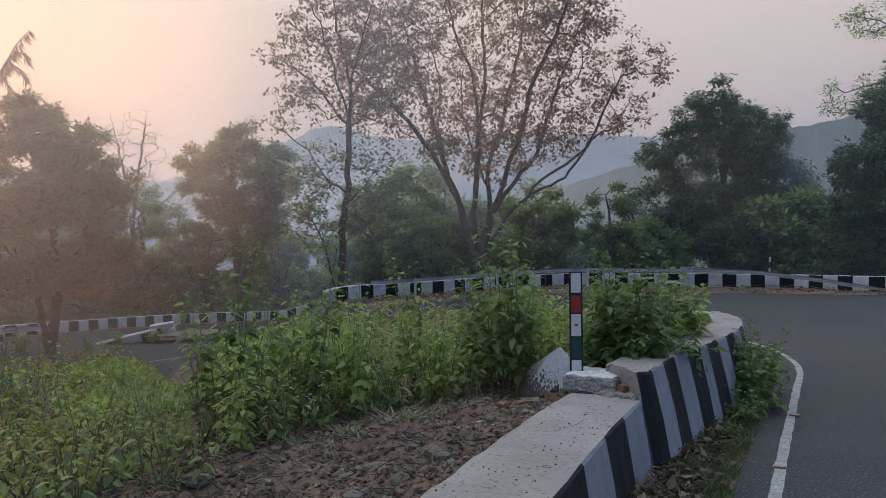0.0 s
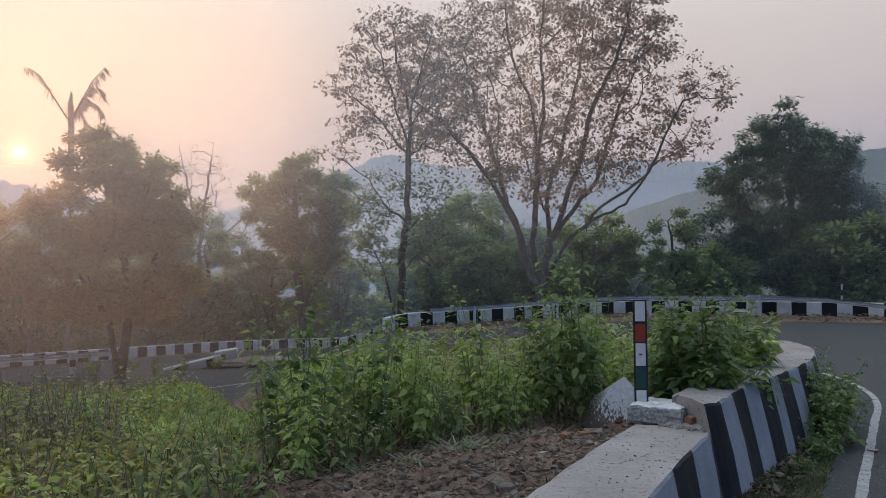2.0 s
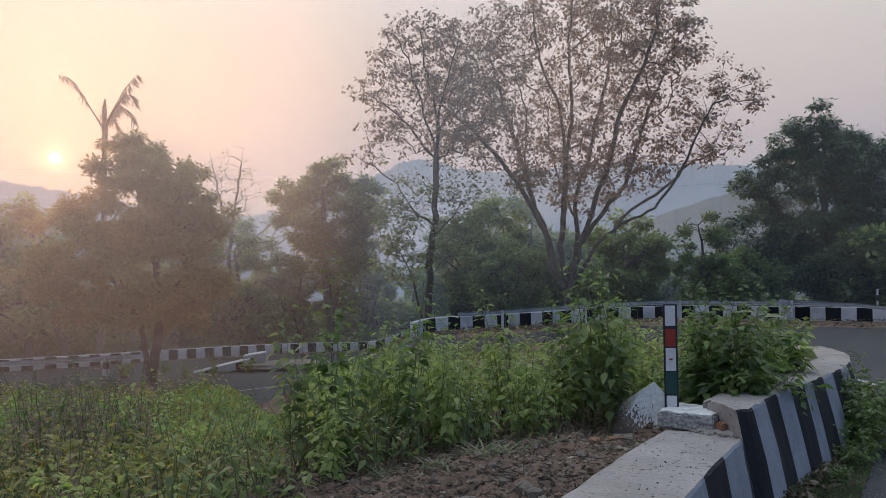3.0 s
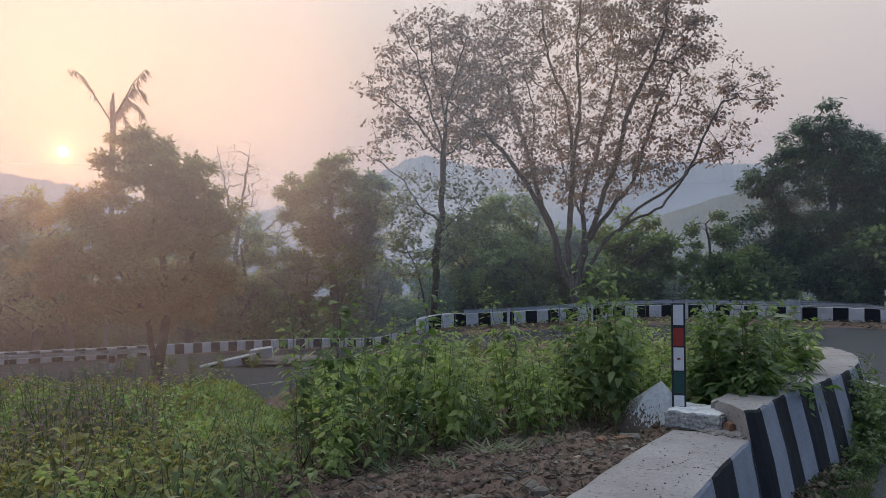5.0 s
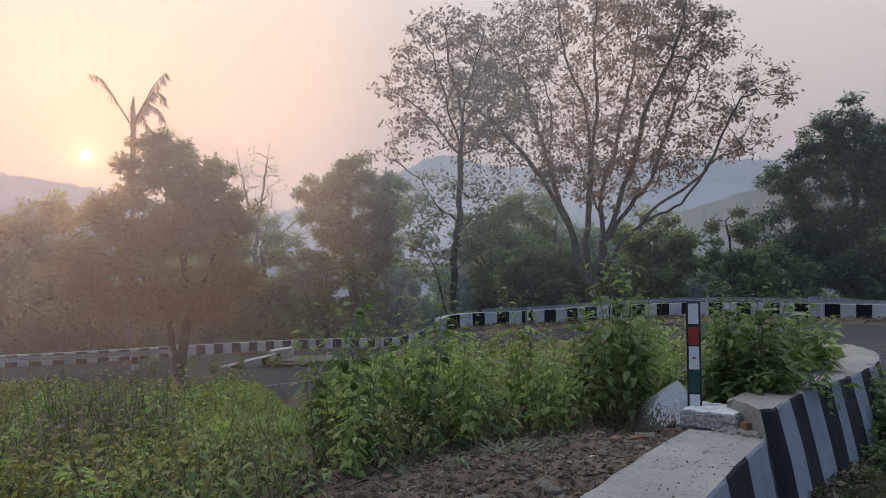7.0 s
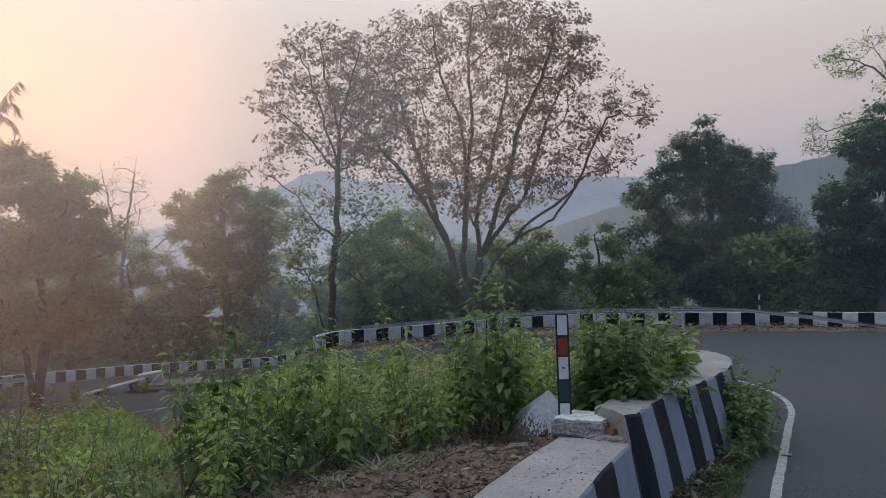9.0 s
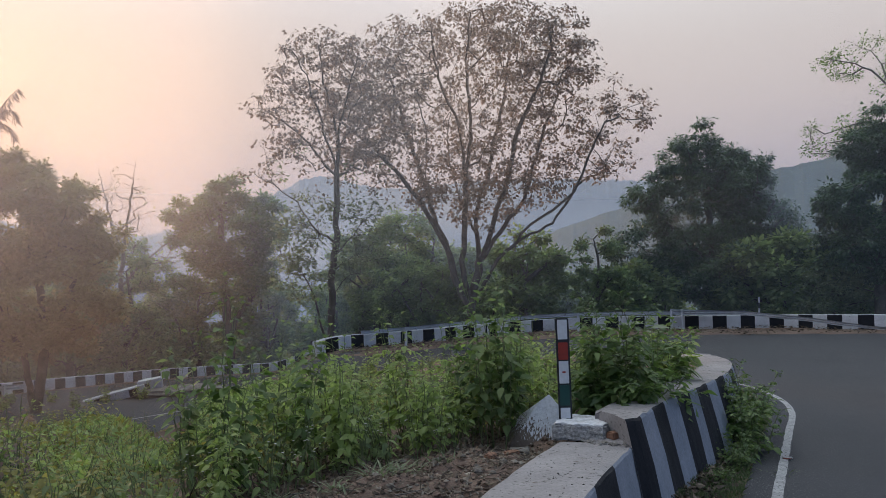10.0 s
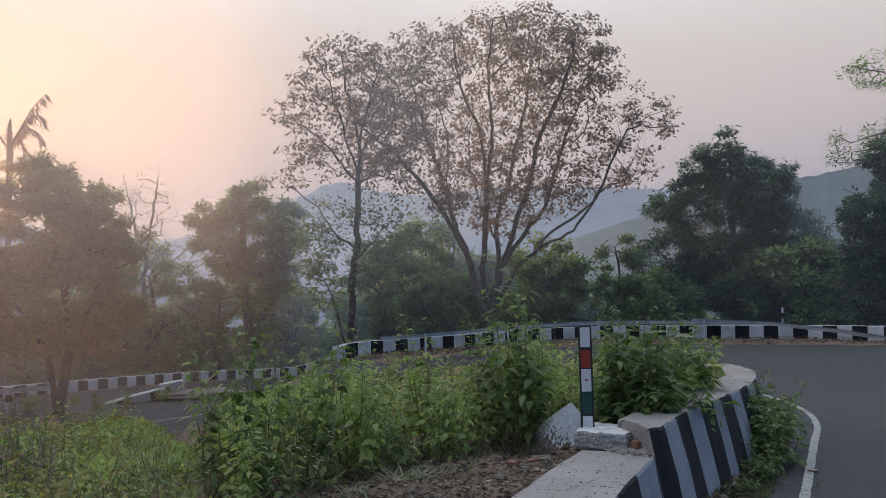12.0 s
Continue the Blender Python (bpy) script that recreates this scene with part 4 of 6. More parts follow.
# ---- haze drawn as tinted see-through sheets, near and in the valley ----
def mist(dist, az0, az1, low, high, share, label, tint=(0.66, 0.80, 1.0), hug=False, fade=None, airlit=True, foot=(-1.6, 4.0)):
    """A tinted sheet standing in for haze: it scatters what falls on it from the open sky, whichever way it faces."""
    m, nt, p = material("mist")
    nt.nodes.remove(p)
    n, l = nt.nodes.new, nt.links.new
    tc, xyz = n("ShaderNodeTexCoord"), n("ShaderNodeSeparateXYZ")
    l(tc.outputs["Object"], xyz.inputs[0])
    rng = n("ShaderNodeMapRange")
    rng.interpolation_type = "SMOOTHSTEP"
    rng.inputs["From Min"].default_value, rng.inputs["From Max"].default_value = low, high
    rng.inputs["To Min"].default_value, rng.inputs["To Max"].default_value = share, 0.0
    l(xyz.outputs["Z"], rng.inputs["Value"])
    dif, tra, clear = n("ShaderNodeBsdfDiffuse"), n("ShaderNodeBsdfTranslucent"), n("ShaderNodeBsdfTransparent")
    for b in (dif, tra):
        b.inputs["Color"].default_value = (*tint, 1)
    half, mix = n("ShaderNodeAddShader" if airlit else "ShaderNodeMixShader"), n("ShaderNodeMixShader")
    # normals fixed upward, so the upright sheet takes the overhead sky's brightness
    if airlit:
        for b, way in ((dif, 1.0), (tra, -1.0)):
            up = n("ShaderNodeCombineXYZ")
            up.inputs[2].default_value = way
            l(up.outputs[0], b.inputs["Normal"])
    l(dif.outputs[0], half.inputs[-2])
    l(tra.outputs[0], half.inputs[-1])
    amount = rng.outputs[0]
    # the painted haze thins out along x and towards the sheet's foot
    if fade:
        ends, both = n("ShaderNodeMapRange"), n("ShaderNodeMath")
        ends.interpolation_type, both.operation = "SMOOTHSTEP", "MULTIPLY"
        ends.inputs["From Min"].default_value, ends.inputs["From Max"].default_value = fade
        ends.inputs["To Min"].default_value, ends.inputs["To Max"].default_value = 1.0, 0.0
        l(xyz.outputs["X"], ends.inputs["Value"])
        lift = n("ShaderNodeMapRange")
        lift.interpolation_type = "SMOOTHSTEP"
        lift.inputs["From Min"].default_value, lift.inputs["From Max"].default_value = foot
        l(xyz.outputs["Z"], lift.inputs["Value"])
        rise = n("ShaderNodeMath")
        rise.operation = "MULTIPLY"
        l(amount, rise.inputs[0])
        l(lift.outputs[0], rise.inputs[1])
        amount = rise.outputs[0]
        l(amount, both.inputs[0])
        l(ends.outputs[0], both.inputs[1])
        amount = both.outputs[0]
    l(amount, mix.inputs[0])
    l(clear.outputs[0], mix.inputs[1])
    l(half.outputs[0], mix.inputs[2])
    l(mix.outputs[0], nt.nodes["Material Output"].inputs[0])
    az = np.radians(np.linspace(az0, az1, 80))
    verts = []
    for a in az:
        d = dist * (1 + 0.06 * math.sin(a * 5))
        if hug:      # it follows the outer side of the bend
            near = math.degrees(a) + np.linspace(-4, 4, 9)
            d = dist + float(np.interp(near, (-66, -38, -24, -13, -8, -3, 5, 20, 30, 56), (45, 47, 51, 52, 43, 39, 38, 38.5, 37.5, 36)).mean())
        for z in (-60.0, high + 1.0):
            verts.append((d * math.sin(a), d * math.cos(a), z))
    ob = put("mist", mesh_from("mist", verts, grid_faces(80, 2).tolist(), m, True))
    return tagged(ob, label, "mist", kind="stuff")


# Added sheet whose warm tint stands for haze and lens glare.
mist(-18.0, -66, 24, 10, 26, 0.14, "thin sheet tinted warm as haze over the bend", (0.94, 0.85, 0.82), hug=True, fade=(-2.5, 5.5), foot=(0.0, 8.0))
for reach, share in ((-1.6, 0.028), (6.0, 0.065), (26.0, 0.05)):
    mist(reach, -66, 56, 4, 36, share, "thin pale sheet standing in for evening mist among the trees", hug=True)
# The orange tint puts the low sun's warmth and glare into these sheets.
mist(29, -66, 6, 5, 17, 0.13, "sheet tinted orange as sunlit haze before the western trees", (1.0, 0.60, 0.44), fade=(-17.0, -3.0), foot=(-3.4, 0.6))
mist(32, -66, 6, 5, 17, 0.08, "sheet tinted orange as sunlit haze round the western trees", (1.0, 0.66, 0.52), fade=(-17.0, -3.0), foot=(-3.4, 0.6))
# Blue and pale tints paint the depth haze of the valley and ridge.
mist(240, -70, 60, 0, 75, 0.22, "sheet tinted blue as smoke haze across the valley", (0.25, 0.34, 0.52), airlit=False)
mist(900, -75, 65, 20, 240, 0.47, "pale sheet standing in for thick haze before the far ridge", airlit=False)


# ---- weeds on the slope inside the bend ----
def broad_leaf(origin, ahead, up, length, width, bend, verts, faces):
    """A leaf blade with a midrib fold and a drooping tip."""
    side = np.cross(ahead, up)
    side /= np.linalg.norm(side) + 1e-9
    up = np.cross(side, ahead)
    s = len(verts)
    for t, w in ((0.0, 0.0), (0.22, 0.42), (0.45, 0.5), (0.75, 0.28), (1.0, 0.0)):
        c = origin + ahead * length * t - up * (bend * length * t * t)
        if w == 0.0:
            verts.append(c)
        else:
            lift = up * (0.16 * w * width)
            verts.extend((c - side * (w * width) + lift, c, c + side * (w * width) + lift))
    b, e = s, s + 10
    faces.extend(((b, s + 2, s + 1), (b, s + 3, s + 2)))
    for k in (s + 1, s + 4):
        faces.extend(((k, k + 1, k + 4, k + 3), (k + 1, k + 2, k + 5, k + 4)))
    faces.extend(((s + 7, s + 8, e), (s + 8, s + 9, e)))


def weed(name, label, height, stems, spread, leaf, seed, leafmat, category="weed", pitch=0.075, lean=0.25, bush=0.0, group="", tops=0.5):
    """A leafy weed: stems from one foot, leaves in opposite pairs, smaller towards the top."""
    r = np.random.RandomState(seed)
    thing = empty(name)
    tagged(thing, label, category, group)
    sv, sf, lv, lf = [], [], [], []
    for k in range(stems):
        a = r.rand() * 6.28
        out = np.array([math.cos(a), math.sin(a), 0]) * lean * (0.2 + r.rand())
        h = height * (0.62 + 0.38 * r.rand()) if k else height
        foot = np.array([math.cos(a), math.sin(a), 0]) * spread * r.rand()
        n = max(4, int(h / 0.09))
        line = [foot + out * h * (t ** 1.4) + np.array([0, 0, h * t]) + r.normal(0, 0.008, 3) * (t > 0) for t in np.linspace(0, 1, n)]
        line[0] = foot - np.array([0, 0, 0.12])
        tube(line, np.linspace(0.0060, 0.0020, n), 4, sv, sf)
        pos = np.array(line)
        s, turn = 0.12 + 0.1 * r.rand(), r.rand() * 3.14
        while s < 1.0:
            q = np.array([np.interp(s, np.linspace(0, 1, n), pos[:, j]) for j in range(3)])
            for sign in (0, math.pi):
                if r.rand() < 0.12:
                    continue
                b = turn + sign + r.normal(0, 0.5)
                size = leaf * (0.55 + 0.6 * math.sin(math.pi * min(1, 0.25 + 0.75 * s)) + 0.25 * r.rand()) * (1.0 if s < 0.85 else 0.7)
                flat = np.array([math.cos(b), math.sin(b), 0])
                reach = bush * (1 - 0.5 * s) * (0.4 + r.rand()) + 0.02
                o = q + flat * reach + np.array([0, 0, reach * 0.5])
                if reach > 0.08:
                    tube([q, (q + o) / 2 + np.array([0, 0, 0.02]), o], [0.003, 0.0025, 0.002], 3, sv, sf)
                    for extra in range(3):
                        w = b + r.normal(0, 1.0)
                        d2 = np.array([math.cos(w), math.sin(w), 0.3 * r.normal()])
                        d2 /= np.linalg.norm(d2)
                        broad_leaf(q + (o - q) * (0.4 + 0.5 * r.rand()), d2, np.array([0, 0, 1.0]) + r.normal(0, 0.3, 3), size * 0.85, size * 0.6, 0.3, lv, lf)
                d = flat + np.array([0, 0, 0.55 * r.rand() - 0.62 + 0.45 * s])
                d /= np.linalg.norm(d)
                broad_leaf(o, d, np.array([0, 0, 1.0]) + r.normal(0, 0.25, 3), size, size * (0.44 + 0.14 * r.rand()), 0.25 + 0.3 * r.rand(), lv, lf)
            s += pitch / h * (1.15 - 0.5 * s)
            turn += 1.57 + r.normal(0, 0.55)
        for k2 in range(int(6 * tops)):
            b = r.rand() * 6.28
            d = np.array([math.cos(b), math.sin(b), 0.9])
            d /= np.linalg.norm(d)
            broad_leaf(pos[-1], d, np.array([0, 0, 1.0]), leaf * 0.5, leaf * 0.26, 0.2, lv, lf)
    put("stem", mesh_from("stem", sv, sf, M_STEM), thing, "thin green-brown stems")
    put("foliage", mesh_from("foliage", lv, lf, leafmat), thing, "toothed green leaves in pairs")
    return thing


def stand(ob, x, y, turn=0.0, size=1.0, lift=0.0, z=None):
    ob.matrix_world = pose(x, y, (float(land_z(x, y)) if z is None else z) + lift, 0, 0, turn) @ Matrix.Diagonal((size, size, size, 1))
    return ob


def build_weeds():
    r = np.random.RandomState(77)
    GROUP = "weeds on the slope inside the bend"
    tall = [weed("weed_plant", "tall leafy green weed rooted in the soil bank", 1.15, 6, 0.13, 0.082, 101 + k, M_LEAF_WEED, "weed", 0.070, 0.17, 0.07, GROUP) for k in range(4)]
    # the darker leaf on these clumps puts their shade into the colour
    spire = [weed("weed_plant", "tall open clump of green leafy stems", 1.62, 6, 0.22, 0.100, 161 + k, (M_LEAF_BUSH, M_LEAF_UNDER, M_LEAF_BUSH)[k], "weed", 0.088, 0.20, 0.07, GROUP) for k in range(3)]
    mid = [weed("weed_plant", "bushy waist-high green weed in the thicket", 0.84, 7, 0.15, 0.086, 111 + k, (M_LEAF_WEED, M_LEAF_WEED, M_LEAF_UNDER, M_LEAF_WEED, M_LEAF_WEED, M_LEAF_UNDER)[k], "weed", 0.068, 0.32, 0.09, GROUP) for k in range(6)]
    dull = [weed("weed_plant", "dusty yellowish-green weed going dry", 0.75, 7, 0.18, 0.080, 141 + k, (M_LEAF_YELLOW, M_LEAF_WEED, M_LEAF_YELLOW)[k], "weed", 0.085, 0.5, 0.09, GROUP) for k in range(3)]
    dry = [weed("weed_plant", "withered brown weed with dry seed heads", 0.85, 8, 0.14, 0.046, 151 + k, M_LEAF_DRY, "weed", 0.06, 0.35, 0.05, GROUP) for k in range(2)]
    low = [weed("weed_plant", "low spreading weed with dull green leaves", 0.50, 8, 0.18, 0.066, 121 + k, (M_LEAF_UNDER, M_LEAF_YELLOW)[k % 2], "weed", 0.070, 0.5, 0.0, GROUP) for k in range(4)]
    used, far = {}, []

    def plant(kind, x, y, size, joined=False):
        ob = kind[int(r.randint(len(kind)))]
        fresh = [k for k in kind if not used.get(k.name)]
        if fresh and not joined:
            ob = fresh[0]
        turn = r.uniform(0, 360)
        if joined:
            z = float(land_z(x, y)) - 0.02
            far.append((ob, np.array(pose(x, y, z, 0, 0, turn) @ Matrix.Diagonal((size, size, size, 1)))))
            return
        if used.get(ob.name):
            ob = copy_thing(ob, Matrix.Identity(4))
        else:
            used[ob.name] = 1
        stand(ob, x, y, turn, size, -0.02)

    # the tall stems that stand out
    for x, y, s in ((-1.38, 5.35, 0.95), (-1.60, 5.65, 0.80), (-1.05, 5.85, 0.88), (0.60, 6.95, 1.04), (0.76, 7.1, 0.92), (0.48, 7.25, 0.84), (0.68, 7.45, 0.78)):
        plant(spire, x, y, s)
    for x, y, s in ((-0.72, 6.35, 1.02), (-0.2, 6.9, 1.1), (0.2, 7.4, 1.0), (-1.3, 6.5, 1.05), (0.9, 7.6, 1.0)):
        plant(tall, x, y, s)
    n, tries = 0, 0
    taken = []
    while n < 430 and tries < 12000:
        tries += 1
        az, d = r.uniform(-0.80, 0.13), 4.2 + 19 * r.rand() ** 1.45
        x, y = d * math.sin(az), d * math.cos(az)
        px, py = np.array(x), np.array(y)
        dw = float(line_distance(px, py, WALL_LINE))
        if dw < 1.25 + 0.65 * float(smooth01((6.3 - y) / 2)) or float(line_distance(px, py, INNER)) < (1.3 if d < 9 else 0.7):
            continue
        gap = 0.27 + 0.020 * d
        if any(math.hypot(x - a, y - b) < gap for a, b in taken):
            continue
        right = math.degrees(az) > -17.5
        if lumps(px, py, 2.2, 31) < -0.35 and r.rand() < 0.6:
            continue
        z = float(land_z(x, y))
        room = ((0.74 if math.degrees(az) > -11 and d < 9.5 else 0.66) + (0.36 if math.degrees(az) > -11 and d < 9.5 else 0.4) * r.rand()) * (1.7 + d * math.tan(radians(np.interp(math.degrees(az), (-46, -37, -35, -31.5, -29, -24, -20.4, -19.7, -16.8, -16.2, -11, -10, 3, 3.5, 7.5), (-6.4, -6.8, -4.9, -4.7, -5.9, -5.8, -6.3, -9.5, -9.5, -5.6, -4.9, -3.8, -4.2, -3, -2)))) - z)
        room *= 0.88 + 0.36 * float(np.clip(lumps(px, py, 1.5, 33), -1, 1))      # clumps and dips in the thicket
        if room < 0.12:
            continue
        taken.append((x, y))
        if room < 0.62:
            plant(low, x, y, room / 0.55, d > 10.5)
        elif right and d < 9.5:
            plant(mid if r.rand() < 0.4 else tall, x, y, min(room / 1.05, 1.25))
        elif right:
            plant(mid, x, y, min(room / 0.9, 1.4), d > 10.5)
        elif d < 6.5:
            plant((low, low, dull, low, dry)[int(r.randint(5))], x, y, r.uniform(0.55, 1.2))
        else:
            plant((low, mid, dull, dull, dry)[int(r.randint(5))], x, y, min(room / 0.85, 1.5) * r.uniform(0.7, 1.12), d > 10.5)
        n += 1
    for x, y, s in ((-4.9, 7.5, 1.5), (-5.4, 7.9, 1.4), (-4.5, 7.7, 1.35), (-5.0, 8.4, 1.55), (-5.9, 7.6, 1.3), (-4.3, 8.3, 1.4)):
        plant(dry, x, y, s)
    # the farther weeds close up into one thicket
    co, loops, slots, mats, start = [], [], [], [], 0
    for ob, m in far:
        for kid in ob.children:
            me = kid.data
            v = np.zeros(len(me.vertices) * 3)
            me.vertices.foreach_get("co", v)
            co.append(v.reshape(-1, 3) @ m[:3, :3].T + m[:3, 3])
            if me.materials[0] not in mats:
                mats.append(me.materials[0])
            faces = [[k + start for k in p.vertices] for p in me.polygons]
            loops += faces
            slots += [mats.index(me.materials[0])] * len(faces)
            start += len(me.vertices)
    me = mesh_from("weed_thicket", np.concatenate(co).tolist(), loops, mats[0])
    for extra in mats[1:]:
        me.materials.append(extra)
    me.polygons.foreach_set("material_index", slots)
    tagged(put("weed_thicket", me), "thicket of green and yellowish weeds above the lower road", "weeds", kind="stuff")
    # bushes by the parapet
    bush = weed("bush", "dense dark green bush crowding the raised parapet", 1.14, 17, 0.26, 0.080, 131, M_LEAF_BUSH, "bush", 0.058, 0.34, 0.15)
    stand(bush, 1.80, 7.22, 20, 1.26, 0.05)
    top_leaves(bush, ((0.1, -0.1, 0.93, 2.6, 0.17), (0.14, -0.12, 0.90, -0.3, 0.16), (0.2, 0.0, 0.86, 0.6, 0.14)), 1)
    bush = weed("bush", "leafy bush with large pale top leaves behind the parapet", 0.92, 9, 0.22, 0.13, 132, M_LEAF_BUSH, "bush", 0.09, 0.35, 0.14)
    stand(bush, 2.35, 8.4, 120, 1.15, 0.1)
    bush = weed("bush", "light green bush beyond the first parapet bush", 0.80, 9, 0.22, 0.11, 133, M_LEAF_WEED, "bush", 0.09, 0.4, 0.12)
    stand(bush, 3.05, 9.9, 60, 1.1, 0.1)
    bush = weed("bush", "bush growing from the roadside foot of the parapet", 0.72, 19, 0.26, 0.066, 134, M_LEAF_BUSH, "bush", 0.054, 0.46, 0.14)
    stand(bush, 3.32, 8.85, 200, 1.12, 0.02)
    top_leaves(bush, ((0.05, 0.1, 0.60, 2.4, 0.15), (0.12, -0.05, 0.58, -0.2, 0.15), (-0.1, 0.05, 0.6, 3.4, 0.13), (0.0, -0.1, 0.57, -1.2, 0.14), (0.15, 0.12, 0.55, 1.0, 0.13)), 2)
    bush = weed("bush", "small trailing bush at the parapet's foot", 0.50, 14, 0.22, 0.075, 135, M_LEAF_BUSH, "bush", 0.06, 0.75, 0.14)
    stand(bush, 3.26, 8.28, 250, 1.1, 0.02)
    bush = weed("bush", "low dark weed clump on the leafy verge", 0.34, 11, 0.16, 0.06, 139, M_LEAF_BUSH, "bush", 0.05, 0.7, 0.08, "weed clumps on the verge")
    stand(bush, 3.12, 8.02, 30, 1.0, 0.0)
    for x, y, turn, s in ((2.86, 7.55, 140, 0.75), (3.02, 7.72, 260, 0.6), (2.52, 6.95, 80, 0.5)):
        stand(copy_thing(bush, Matrix.Identity(4)), x, y, turn, s)
    bush = weed("bush", "low dark bush hanging over the raised parapet's top", 0.50, 15, 0.2, 0.10, 136, M_LEAF_BUSH, "bush", 0.06, 0.9, 0.17)
    stand(bush, 1.60, 7.02, 75, 1.1, 0.16)
    bush = weed("bush", "low leafy bush hanging over the parapet's inner edge", 0.46, 13, 0.2, 0.095, 137, M_LEAF_BUSH, "bush", 0.06, 0.9, 0.16)
    stand(bush, 2.10, 7.70, 10, 1.25, 0.16)
    bush = weed("bush", "leafy trailing bush at the parapet's roadside foot", 0.60, 15, 0.22, 0.08, 138, M_LEAF_BUSH, "bush", 0.058, 0.6, 0.15)
    stand(bush, 3.66, 9.35, 40, 0.95, 0.02)
    for x, y, s in ((1.05, 7.7, 0.8), (1.3, 8.5, 0.9), (0.75, 8.3, 0.8), (1.7, 9.3, 1.0), (1.1, 9.6, 1.0), (2.1, 10.2, 1.0), (0.5, 9.2, 0.9), (1.5, 11.0, 1.1), (2.5, 11.6, 1.1), (0.6, 10.6, 1.0)):
        plant(mid, x, y, s)
    for x, y in ((-19.6, 36.2), (-18.6, 38.6), (-15.6, 37.6), (-14.4, 39.0), (-20.4, 38.2), (-16.5, 36.4)):
        plant(mid, x, y, r.uniform(0.9, 1.3))


def scatter_mesh(name, x, y, lift, length, width, r, mat, flat=0.2, up=0.0, curl=0.25):
    """Many small blades or fallen leaves lying on the land."""
    n = len(x)
    base = np.stack([x, y, land_z(x, y) + lift * r.rand(n)], 1)
    a = r.rand(n) * 6.283
    ahead = np.stack([np.cos(a), np.sin(a), up + flat * r.normal(0, 1, n)], 1)
    ahead /= np.linalg.norm(ahead, axis=1)[:, None]
    side = np.cross(ahead, np.array([0, 0, 1.0]) + r.normal(0, 0.3, (n, 3)))
    side /= np.linalg.norm(side, axis=1)[:, None] + 1e-9
    ln = length * (0.5 + r.rand(n))
    v, f = leaf_arrays(base, ahead, side, ln, ln * width, curl, 0)
    return mesh_from(name, v.tolist(), f.tolist(), mat)


def spread_points(count, r, keep, az=(-0.8, 0.6), near=2.5, far=15.0, bias=1.5):
    a, d = r.uniform(az[0], az[1], count), near + (far - near) * r.rand(count) ** bias
    x, y = d * np.sin(a), d * np.cos(a)
    ok = keep(x, y)
    return x[ok], y[ok]


